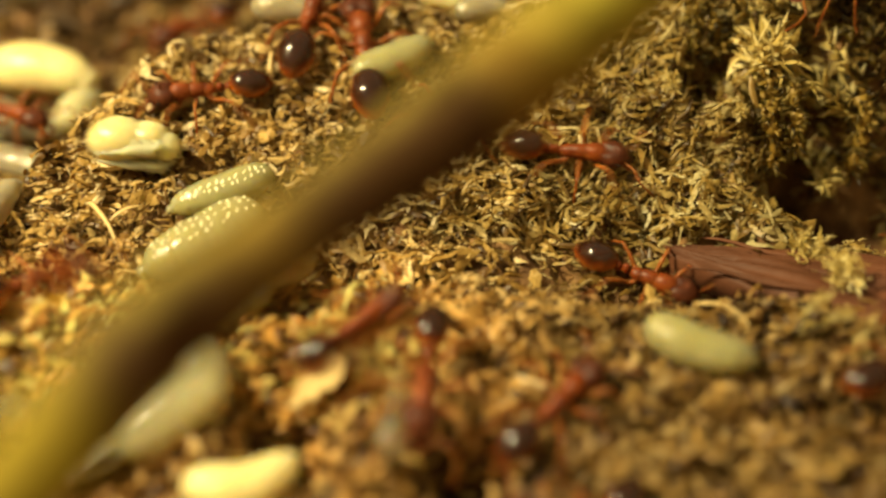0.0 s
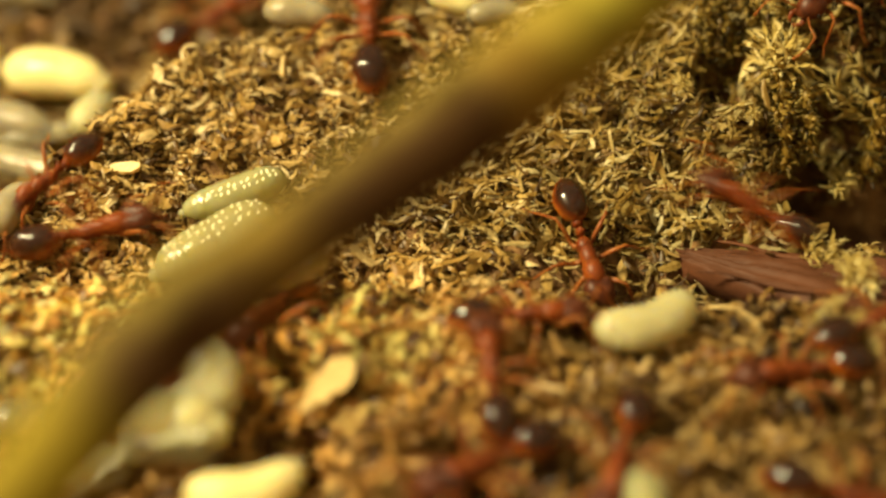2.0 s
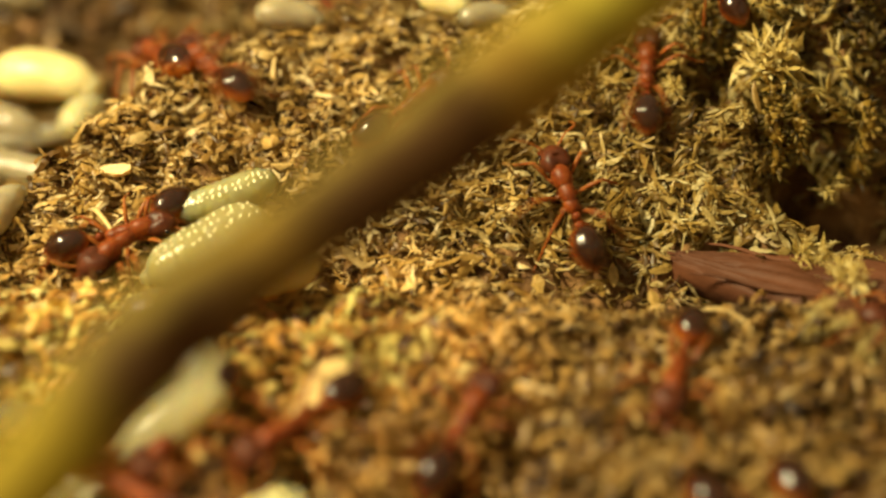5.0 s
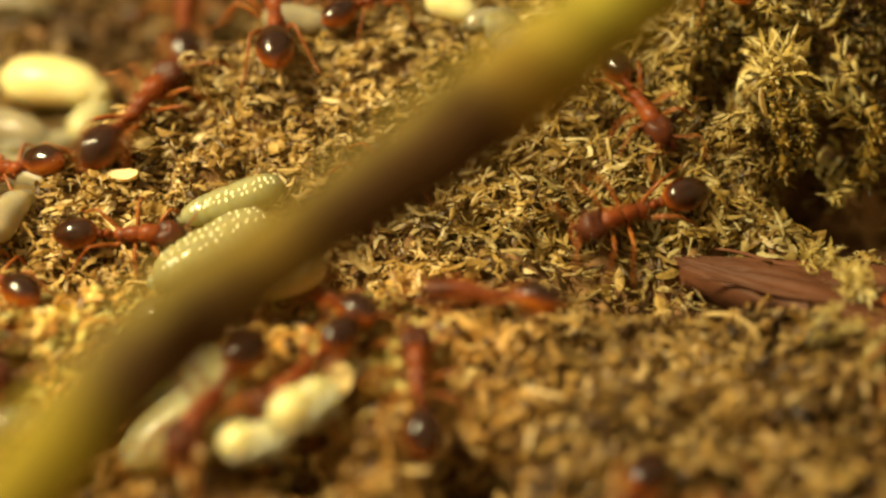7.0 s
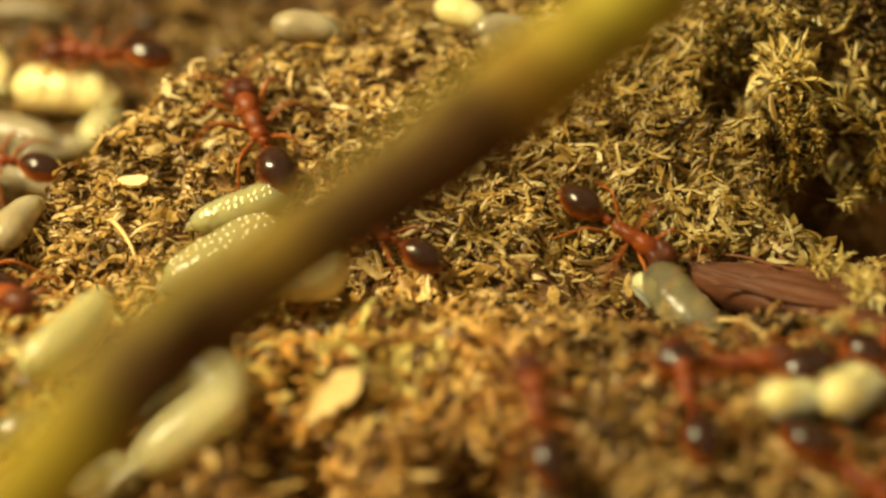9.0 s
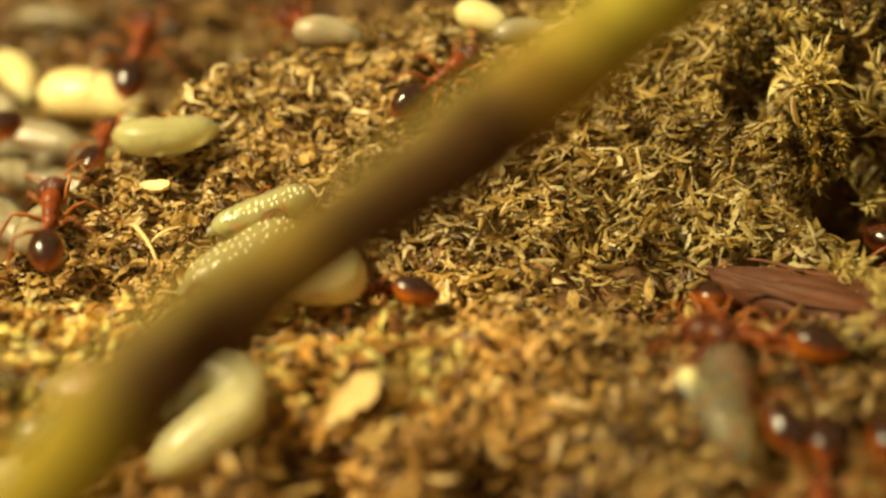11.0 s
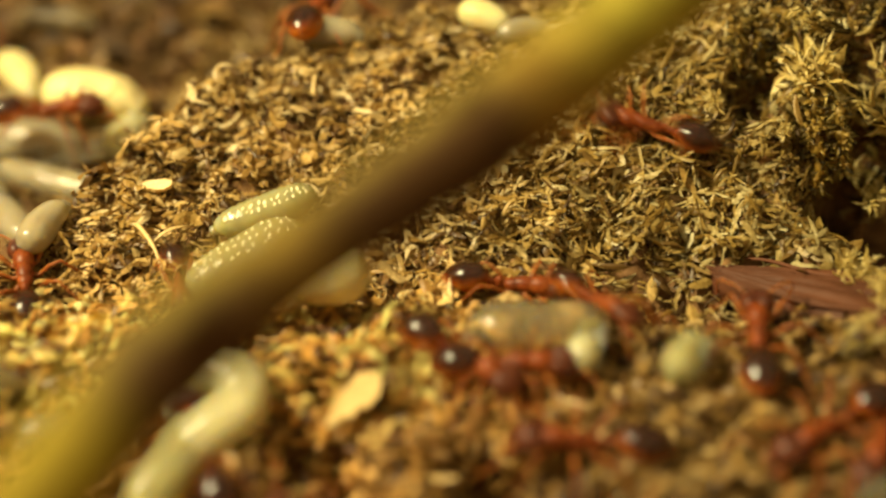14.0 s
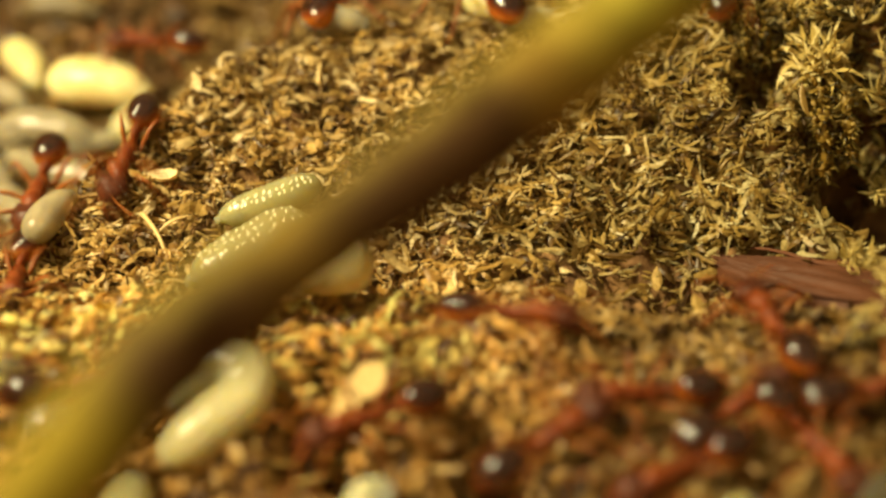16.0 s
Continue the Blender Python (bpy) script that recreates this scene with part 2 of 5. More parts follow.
def bumps(x, y):
    """Clods of a few sizes."""
    a = np.sin(1.7 * x + 0.8 * y + 1.0) * np.sin(1.9 * y - 0.6 * x)
    b = np.sin(3.4 * x - 1.1 * y + 1.4 * np.sin(0.9 * y)) * np.sin(3.1 * y + 1.3 * x + 2.0)
    c = np.sin(6.3 * x + 2.2 * y + 1.2 * np.sin(1.7 * x)) * np.sin(5.9 * y - 2.6 * x + 0.7)
    d = np.sin(0.8 * x + 1.1 * np.sin(1.2 * y)) * np.sin(2.7 * y + 0.4 * x) + 0.7 * np.sin(1.9 * x - 0.7 * y + 1.0) * np.sin(5.2 * y + 0.9 * np.sin(1.4 * x))
    front = smooth(2.0, 4.0, -y)
    return (0.34 * a + 0.30 * b + 0.15 * c) * (1 - 0.75 * front) + 0.30 * d * front


def height(x, y):
    x, y = np.asarray(x, float), np.asarray(y, float)
    return base(x, y) + bumps(x, y)


def foot(x, y):
    """Height and slope of the ground under a thing a few millimetres long, which spans the small front hollows."""
    z = float(base(x, y, False)) + 0.1
    gx, gy = float(base(x + 0.8, y, False) - base(x - 0.8, y, False)) / 1.6, float(base(x, y + 0.8, False) - base(x, y - 0.8, False)) / 1.6
    steep = max(0.0, math.hypot(gx, gy) - 0.55)
    k = 0.55 / (0.55 + steep)
    return z + 0.9 * min(steep, 1.0), gx * k, gy * k


# ---- mesh helpers ----
def mesh_of(name, bm, material):
    me = bpy.data.meshes.new(name)
    bm.to_mesh(me)
    bm.free()
    for p in me.polygons:
        p.use_smooth = True
    me.materials.append(material)
    return me


def part(name, bm, material, parent=None, label=""):
    ob = new(name, mesh_of(name, bm, material))
    if parent:
        ob.parent = parent
    return tagged(ob, label)


def thing(name, label, category, m, group="", kind=""):
    """An Empty at the base of a thing."""
    ob = new(name)
    ob.empty_display_size = 0.001
    ob.matrix_world = m
    return tagged(ob, label, category, group, kind)


def tube(bm, points, radii, sides=10, squash=1.0):
    """A closed tube through points (mm), with a radius at each; squash flattens it along its own up."""
    rings, n = [], len(points)
    pts = [Vector(p) for p in points]
    for i, p in enumerate(pts):
        d = (pts[min(i + 1, n - 1)] - pts[max(i - 1, 0)]).normalized()
        side = d.cross(Vector((0, 0, 1)))
        side = side.normalized() if side.length > 1e-4 else Vector((0, 1, 0))
        up = side.cross(d)
        ring = []
        for k in range(sides):
            a = 2 * math.pi * k / sides
            ring.append(bm.verts.new((p + radii[i] * (math.cos(a) * side + squash * math.sin(a) * up)) * MM))
        rings.append(ring)
    for a, b in zip(rings, rings[1:]):
        for k in range(sides):
            bm.faces.new((a[k], a[(k + 1) % sides], b[(k + 1) % sides], b[k]))
    bm.faces.new(rings[0][::-1])
    bm.faces.new(rings[-1])
    bmesh.ops.recalc_face_normals(bm, faces=bm.faces)
    return bm


def ball(bm, centre, size, turn=None, rough=0.0, sub=3):
    """An egg-shaped lump (mm)."""
    made = bmesh.ops.create_icosphere(bm, subdivisions=sub, radius=1.0)["verts"]
    for v in made:
        k = 1 + rough * noise.noise(v.co * 2.1 + Vector(centre))
        c = Vector((v.co.x * size[0], v.co.y * size[1], v.co.z * size[2])) * k
        if turn:
            c.rotate(turn)
        v.co = (c + Vector(centre)) * MM
    return bm


def lerp(a, b, s):
    return a + (b - a) * s


def on_ground(x, y, turn=0.0, lift=0.0, lean=True):
    """A pose on the ground at x, y (mm), its x axis along turn degrees."""
    z, gx, gy = foot(x, y)
    up = Vector((-gx, -gy, 1)).normalized() if lean else Vector((0, 0, 1))
    f = Vector((math.cos(radians(turn)), math.sin(radians(turn)), 0))
    side = up.cross(f).normalized()
    f = side.cross(up)
    m = Matrix((f, side, up)).transposed().to_4x4()
    m.translation = Vector((x, y, z + lift)) * MM
    return m


# ---- the ground ----
def build_ground():
    xs = np.concatenate((np.arange(-60, -22, 1.0), np.arange(-22, 22, 0.2), np.arange(22, 60.5, 1.0)))
    ys = np.concatenate((np.arange(-50, -14, 1.0), np.arange(-14, 24, 0.2), np.arange(24, 70.5, 1.0)))
    gx, gy = np.meshgrid(xs, ys)
    z = height(gx, gy) - 0.22
    rng = np.random.default_rng(5)
    z = z + rng.normal(0, 0.05, z.shape)
    co = np.stack((gx, gy, z), -1).reshape(-1, 3) * MM
    nx, ny = len(xs), len(ys)
    i = (np.arange(ny - 1)[:, None] * nx + np.arange(nx - 1)[None]).reshape(-1)
    faces = np.stack((i, i + 1, i + nx + 1, i + nx), -1)
    me = bpy.data.meshes.new("ground")
    me.from_pydata(co.tolist(), [], faces.tolist())
    me.materials.append(SOIL)
    me.polygons.foreach_set("use_smooth", np.ones(len(faces), bool))
    tagged(new("ground", me), "dark crumbly soil under a litter of wood chips", "ground", kind="structure")


def shreds(name, centres, along, up, size, material, seed, label, category, curl=0.5, rounded=True):
    """Many small curled shavings, joined: each a bent, ragged strip with thickness. All arrays in mm; curl: one value or one a piece."""
    rng = np.random.default_rng(seed)
    n, rings = len(centres), 6
    side = np.cross(up, along)
    side /= np.linalg.norm(side, axis=1)[:, None]
    up = np.cross(along, side)
    S = np.linspace(-0.5, 0.5, rings)
    curl = np.broadcast_to(np.asarray(curl, float), (n,))
    bend, sway = rng.normal(0, 1.9, (2, n)) * curl
    wave, twist, phase = rng.normal(0, 0.9, n) * curl, rng.normal(0, 1.3, n), rng.uniform(0, 6.28, n)
    W = rng.uniform(0.45, 1.3, (n, rings))
    W[:, 0], W[:, -1] = rng.uniform(0.05, 0.75, n), rng.uniform(0.02, 0.5, n)
    L, B, T = size[:, 0], size[:, 1], size[:, 2]
    line, at = [], np.zeros((n, 3))
    for k in range(rings):
        a, b = sway * S[k] + wave * np.sin(6.28 * S[k] + phase), bend * S[k] + wave * np.cos(5.1 * S[k] + phase)
        d = along * (np.cos(a) * np.cos(b))[:, None] + side * np.sin(a)[:, None] + up * (np.sin(b) * np.cos(a))[:, None]
        line.append((at.copy(), d))
        at = at + d * (L / (rings - 1))[:, None]
    mid = sum(q for q, _ in line) / rings
    verts = np.zeros((n, rings, 3, 3))
    for k, (q, d) in enumerate(line):
        c = np.cross(up, d)
        c /= np.linalg.norm(c, axis=1)[:, None] + 1e-9
        u = np.cross(d, c)
        a = twist * S[k]
        s2, u2 = c * np.cos(a)[:, None] + u * np.sin(a)[:, None], u * np.cos(a)[:, None] - c * np.sin(a)[:, None]
        for j, (e, f) in enumerate(((-1.0, -0.45), (1.0, -0.35), (0.15, 0.8))):
            verts[:, k, j] = centres + q - mid + s2 * (e * 0.5 * B * W[:, k])[:, None] + u2 * (f * T * (0.4 + 0.6 * W[:, k]))[:, None]
    quads = np.array([(k * 3 + j, k * 3 + (j + 1) % 3, (k + 1) * 3 + (j + 1) % 3, (k + 1) * 3 + j) for k in range(rings - 1) for j in range(3)])
    ends = np.array([(2, 1, 0), (rings * 3 - 3, rings * 3 - 2, rings * 3 - 1)])
    first = (np.arange(n) * rings * 3)[:, None, None]
    quads, ends = (quads[None] + first).reshape(-1, 4), (ends[None] + first).reshape(-1, 3)
    co = (verts.reshape(-1, 3) * MM).astype(np.float32)
    loops = np.concatenate((quads.ravel(), ends.ravel())).astype(np.int32)
    starts = np.concatenate((np.arange(len(quads)) * 4, quads.size + np.arange(len(ends)) * 3)).astype(np.int32)
    me = bpy.data.meshes.new(name)
    me.vertices.add(len(co))
    me.vertices.foreach_set("co", co.ravel())
    me.loops.add(len(loops))
    me.loops.foreach_set("vertex_index", loops)
    me.polygons.add(len(starts))
    me.polygons.foreach_set("loop_start", starts)
    me.polygons.foreach_set("loop_total", np.concatenate((np.full(len(quads), 4), np.full(len(ends), 3))).astype(np.int32))
    me.polygons.foreach_set("use_smooth", np.full(len(starts), rounded))
    me.update(calc_edges=True)
    me.materials.append(material)
    return tagged(new(name, me), label, category, kind="stuff")


def scatter(n, seed, x0, x1, y0, y1):
    rng = np.random.default_rng(seed)
    x, y = rng.uniform(x0, x1, n), rng.uniform(y0, y1, n)
    keep = np.ones(n, bool)
    for px, py, h, r in PITS:
        keep &= (x - px) ** 2 + (y - py) ** 2 > ((0.8 * r if px > 8 else min(r, 0.8)) * rng.uniform(0.5, 1.4, n)) ** 2
    keep &= ~((x > 1.5) & (y > -2.6) & (y < 0.6)) | (rng.random(n) > 0.68)
    x, y = x[keep], y[keep]
    e = 0.3
    up = np.stack((-(height(x + e, y) - height(x - e, y)) / (2 * e), -(height(x, y + e) - height(x, y - e)) / (2 * e), np.ones(len(x))), 1)
    up /= np.linalg.norm(up, axis=1)[:, None]
    return rng, x, y, up


def lay(rng, x, y, up, lo, hi, tilt, lift, slim=0.15, wide=0.6, thin=0.035):
    n = len(x)
    a = np.where(rng.random(n) < 0.6, rng.normal(0.15, 0.5, n), rng.uniform(0, 2 * math.pi, n))
    al = np.stack((np.cos(a), np.sin(a), rng.normal(0, tilt, n)), 1)
    al -= up * (al * up).sum(1)[:, None] * 0.8
    al /= np.linalg.norm(al, axis=1)[:, None]
    tip = up + rng.normal(0, 0.45, (n, 3))
    L = lo + (hi - lo) * rng.random(n) ** 1.5
    size = np.stack((L, L * rng.uniform(slim, wide, n), rng.uniform(0.4, 1.0, n) * thin), 1)
    c = np.stack((x, y, height(x, y) + rng.uniform(-0.12, lift, n)), 1)
    return c, al, tip, size


def curls(x):
    """Curly shavings on the open slope, straighter splinters towards the moss."""
    return 0.62 - 0.27 * smooth(-1.0, 5.0, x)


def build_litter():
    rng, x, y, up = scatter(37000, 11, -21, 21, -12, 19)
    keep = (x - 13.5) ** 2 / 20 + (y - 8.5) ** 2 / 16 > rng.uniform(0.5, 1.2, len(x))
    keep &= ~((x < -11.5) & (y > 3.2 + 1.2 * (x + 13)))
    keep &= (y > -2.6) | (rng.random(len(x)) < 0.45)
    x, y, up = x[keep], y[keep], up[keep]
    shreds("chip_litter", *lay(rng, x, y, up, 0.30, 1.25, 0.55, 0.36, 0.10, 0.32, 0.034), STRAW, 12, "loose straw-coloured wood shavings and chips covering the nest floor", "wood chips", curls(x), False)
    rng, x, y, up = scatter(19000, 41, -20, 20, -12, 13)
    shreds("fine_fibre_litter", *lay(rng, x, y, up, 0.25, 0.95, 0.7, 0.34, 0.07, 0.16, 0.04), STRAW, 42, "fine frayed wood fibres mixed through the chip litter", "wood fibres", 1.2 * curls(x))
    rng, x, y, up = scatter(24000, 81, -17, 19, -12, -2.3)
    shreds("sandy_litter", *lay(rng, x, y, up, 0.3, 1.5, 0.4, 0.34, 0.07, 0.24, 0.05), GRIT, 82, "fine sandy crumbs and fibres of rotten wood in front of the chip slope", "wood crumbs", 1.0, False)
    rng, x, y, up = scatter(5000, 51, -34, 34, 13, 34)
    shreds("back_litter", *lay(rng, x, y, up, 0.6, 2.2, 0.7, 0.5), BROWN, 52, "coarse brown chips and shavings behind the mound", "wood chips", 0.6, False)
    rng, x, y, up = scatter(4600, 21, -21, 21, -12, 13)
    shreds("splinter_litter", *lay(rng, x, y, up, 0.5, 1.3, 0.6, 0.40, 0.14, 0.26, 0.08), STRAW, 22, "longer pale splinters lying on top of the chip litter", "splinters", 0.6 * curls(x), False)
    rng, x, y, up = scatter(5200, 71, 0, 13, 0.8, 9.5)
    shreds("spiky_litter", *lay(rng, x, y, up, 0.45, 1.15, 1.0, 0.48, 0.10, 0.2, 0.06), STRAW, 72, "pale pointed splinters standing out of the chip litter", "splinters", 0.25, False)
    rng, x, y, up = scatter(3600, 31, 7, 21, 1.0, 16)
    keep = (x - 13.5) ** 2 / 26 + (y - 8.5) ** 2 / 22 < rng.uniform(0.6, 1.2, len(x))
    x, y, up = x[keep], y[keep], up[keep]
    c, al, tip, size = lay(rng, x, y, up, 0.35, 1.3, 0.9, 0.6, 0.12, 0.34, 0.09)
    al = al + up * rng.uniform(-0.3, 0.7, len(x))[:, None]
    al /= np.linalg.norm(al, axis=1)[:, None]
    shreds("moss_clump", c, al, tip, size, MOSS, 32, "shaggy yellow-brown moss clump with dark hollows", "moss", 0.8)


build_ground()
build_litter()


# ---- the box that holds the nest ----
def box_wall(name, x0, x1, y0, y1, z0=-6.0, z1=46.0):
    bm = bmesh.new()
    bmesh.ops.create_cube(bm, size=1.0)
    for v in bm.verts:
        v.co = Vector((lerp(x0, x1, v.co.x + 0.5), lerp(y0, y1, v.co.y + 0.5), lerp(z0, z1, v.co.z + 0.5))) * MM
    bmesh.ops.bevel(bm, geom=bm.edges[:], offset=0.0004, segments=1, affect="EDGES")
    ob = part(name, bm, BOX)
    for p in ob.data.polygons:
        p.use_smooth = False
    tagged(ob, "plain pale wooden side of the nest box", "wall", kind="structure")


box_wall("wall_north", -63, 63, 70, 73)
box_wall("wall_south", -63, 63, -53, -50)
box_wall("wall_west", -63, -60, -50, 70)
box_wall("wall_east", 60, 63, -50, 70)


# ---- twig ----
def build_twig():
    a, b = Vector(TWIG_A), Vector(TWIG_B)
    mid, d = (a + b) / 2, (b - a).normalized()
    x = d
    y = Vector((0, 0, 1)).cross(x).normalized()
    m = Matrix((x, y, x.cross(y))).transposed().to_4x4()
    m.translation = mid * MM
    pts, radii = [], []
    keys = [k[0] for k in TWIG_LINE]
    for i in range(481):
        s = lerp(TWIG_FROM, TWIG_TO, i / 480)
        near = [s + 0.3 * q for q in (-3, -2, -1, 0, 1, 2, 3)]
        y, z, r = (sum(float(np.interp(q, keys, [k[c] for k in TWIG_LINE])) for q in near) / 7 for c in (1, 2, 3))
        pts.append((s, y, z))
        radii.append(r * (1 + 0.025 * math.sin(4.1 * s) + 0.02 * math.sin(7.7 * s + 2)))
    twig = thing("twig", "smooth olive and brown twig lying across the nest", "twig", m)
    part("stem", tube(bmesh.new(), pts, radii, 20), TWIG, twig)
    for s, side in ((2.4, 1), (-3.8, -1), (12.5, 1)):
        z = float(np.interp(s, keys, [k[2] for k in TWIG_LINE])) + float(np.interp(s, keys, [k[3] for k in TWIG_LINE]))
        part("leaf_scar", ball(bmesh.new(), (s, 0.2 * side, z - 0.12), (0.5, 0.34, 0.22), None, 0.2, 2), TWIG, twig)


# along the twig, sideways, up, radius (mm)
TWIG_LINE = [
    (-49.21, -8.26, -3.82, 0.70),
    (-7.81, -0.66, -0.50, 0.74),
    (-6.68, -0.46, -0.42, 0.77),
    (-5.54, -0.24, -0.27, 0.83),
    (-4.27, 0.03, -0.08, 0.93),
    (-2.97, 0.05, -0.20, 0.85),
    (-1.48, 0.12, -0.31, 0.73),
    (0.19, 0.07, -0.34, 0.77),
    (1.97, -0.06, -0.34, 0.90),
    (3.80, -0.10, -0.26, 0.92),
    (5.90, -0.14, -0.15, 0.87),
    (8.10, -0.21, 0.00, 0.85),
    (83.14, -0.21, 0.00, 0.85),
]
TWIG_A, TWIG_B = (-5.84, -14.31, 10.67), (2.79, -6.49, 12.55)
TWIG_FROM, TWIG_TO = -49.2, 83.1
build_twig()


# ---- bark ----
def build_bark(name, x, y, turn, length, width, thick, lift, seed):
    ob = thing(name, "red-brown splinter of weathered bark half sunk in the litter", "bark", on_ground(x, y, turn, lift))
    bm = bmesh.new()
    rng = random.Random(seed)
    nx, ny = 48, 44
    splits = [(rng.uniform(-0.45, 0.45), a, a + rng.uniform(0.2, 0.5)) for a in [rng.uniform(0, 0.7) for _ in range(9)]]
    grid = {}
    for i in range(nx + 1):
        for j in range(ny + 1):
            s, w = i / nx, j / ny - 0.5
            taper = min(1.0, 0.10 + 1.7 * s, 0.55 + 2.0 * (1 - s))
            ridge = 0.05 * math.sin(j * 0.9 + 0.5 * math.sin(i * 0.3)) + 0.03 * rng.uniform(-1, 1)
            for at, a, b in splits:
                ridge -= 0.30 * math.exp(-((w - at - 0.05 * math.sin(5 * s + seed)) / 0.022) ** 2) * max(0.0, min(1.0, 12 * (s - a), 12 * (b - s)))
            for k in (0, 1):
                z = thick * (1 - 2.2 * w * w) + ridge + 0.12 * noise.noise((3 * s + seed, 7 * w, 0)) if k else -0.5
                grid[i, j, k] = bm.verts.new(Vector(((s - 0.5) * length + (rng.uniform(-0.4, 0.4) if i in (0, nx) else 0), w * width * taper, z)) * MM)
    for i in range(nx):
        for j in range(ny):
            bm.faces.new((grid[i, j, 1], grid[i + 1, j, 1], grid[i + 1, j + 1, 1], grid[i, j + 1, 1]))
            bm.faces.new((grid[i, j, 0], grid[i, j + 1, 0], grid[i + 1, j + 1, 0], grid[i + 1, j, 0]))
    for i in range(nx):
        for j in (0, ny):
            bm.faces.new((grid[i, j, 0], grid[i + 1, j, 0], grid[i + 1, j, 1], grid[i, j, 1]))
    for j in range(ny):
        for i in (0, nx):
            bm.faces.new((grid[i, j, 0], grid[i, j, 1], grid[i, j + 1, 1], grid[i, j + 1, 0]))
    bmesh.ops.recalc_face_normals(bm, faces=bm.faces)
    part("slab", bm, BARK, ob)
    for k in range(2):
        w = (k - 0.6) * width * 0.5
        bm = tube(bmesh.new(), [((s - 0.5) * length * 0.8, w + 0.1 * math.sin(9 * s + k), thick * 0.95 + 0.05 * math.sin(14 * s)) for s in [q / 12 for q in range(13)]],
                  [0.03 + 0.06 * math.sin(math.pi * q / 12) for q in range(13)], 6)
        part("fibre_ridge", bm, BARK, ob)


build_bark("bark", 11.0, -1.4, -25, 7.83, 3.9, 0.5, 0.3, 1)
build_bark("bark", 14.32, 3.12, -34, 4.95, 1.5, 0.5, -0.2, 2)
build_bark("bark", 12.85, -2.86, -29, 3.63, 1.4, 0.4, -0.1, 3)


# ---- moss fronds and loose chips ----
def leaf(bm, p, out, size, width, rng, droop=0.3):
    """A pointed, bent moss leaf with a keel: five cross-sections of three points (mm)."""
    side = out.cross(Vector((rng.uniform(-1, 1), rng.uniform(-1, 1), 1))).normalized()
    up = side.cross(out).normalized()
    rings, q, d = [], Vector(p), out.normalized()
    fall = up * rng.uniform(-droop, droop) + side * rng.uniform(-droop, droop)
    for w in (0.35, 0.95, 1.0, 0.6, 0.08):
        rings.append([bm.verts.new((q + side * width * w * e + up * width * w * f) * MM) for e, f in ((-0.5, 0.1), (0.5, 0.12), (0.05, -0.38))])
        q = q + d * size / 4
        d = (d + fall * 0.5).normalized()
    for a, b in zip(rings, rings[1:]):
        for j in range(3):
            bm.faces.new((a[j], a[(j + 1) % 3], b[(j + 1) % 3], b[j]))
    bm.faces.new(rings[0][::-1])
    bm.faces.new(rings[-1])


def frond_mesh(seed, length):
    """A bent stem hidden in long frayed leaves that lie forward along it."""
    rng = random.Random(seed)
    stem, leaves = bmesh.new(), bmesh.new()
    n = 10
    line = [Vector((length * i / n, 0.16 * length * math.sin(2.6 * i / n + seed), 0.25 * length * math.sin(1.9 * i / n))) for i in range(n + 1)]
    tube(stem, line, [lerp(0.07, 0.02, i / n) for i in range(n + 1)], 6)
    for i in range(n + 1):
        for k in range(4):
            a = 2 * math.pi * rng.random()
            out = Vector((rng.uniform(0.6, 2.4), math.cos(a), math.sin(a))).normalized()
            leaf(leaves, line[i], out, length * rng.uniform(0.22, 0.5), length * rng.uniform(0.05, 0.11), rng, 0.7)
    for bm in (stem, leaves):
        bmesh.ops.recalc_face_normals(bm, faces=bm.faces)
    return mesh_of("stem", stem, MOSS), mesh_of("leaflets", leaves, FROND)


FRONDS = [
    (13.1, 5.6, 4, 1.7, 175),
    (13.9, 5.4, 3, 1.6, 165),
    (13.6, 4.7, 3, 1.2, 260),
    (11.9, 6.9, 3, 1.2, 190),
    (11.2, -0.4, 3, 0.7, 40),
    (11.9, -1.5, 3, 0.8, 60),
    (11.2, -5.7, 2, 1.0, 50),
    (9.9, -4.8, 2, 0.8, 30),
]


def build_fronds():
    rng = random.Random(8)
    kinds = [frond_mesh(k, 1.0) for k in range(4)]
    for x, y, count, size, turn in FRONDS:
        for k in range(count):
            m = on_ground(x + rng.uniform(-0.5, 0.5), y + rng.uniform(-0.4, 0.4), turn + rng.uniform(-35, 35), 0.35, False) @ pose(0, 0, 0, rng.uniform(-40, 40), -rng.uniform(-15, 35), 0)
            ob = thing("moss_frond", "pale yellow-green moss frond with pointed leaflets", "moss", m, "moss fronds")
            ob.scale = (size * rng.uniform(0.9, 1.5),) * 3
            stem, leaf = kinds[rng.randrange(4)]
            new("stem", stem).parent = ob
            tagged(new("leaf_whorl", leaf), kind="stuff").parent = ob


STARS = [
    (10.75, 5.7, 2.0),
    (11.2, 6.0, 1.3),
    (7.66, 4.55, 0.55),
    (9.74, 3.7, 0.5),
    (11.3, -0.3, 1.2),
    (11.6, -0.75, 1.1),
    (12.1, -1.1, 1.3),
    (11.9, -2.2, 1.2),
    (12.97, 6.12, 0.9),
    (12.8, 5.22, 0.6),
    (14.24, 4.46, 0.7),
]


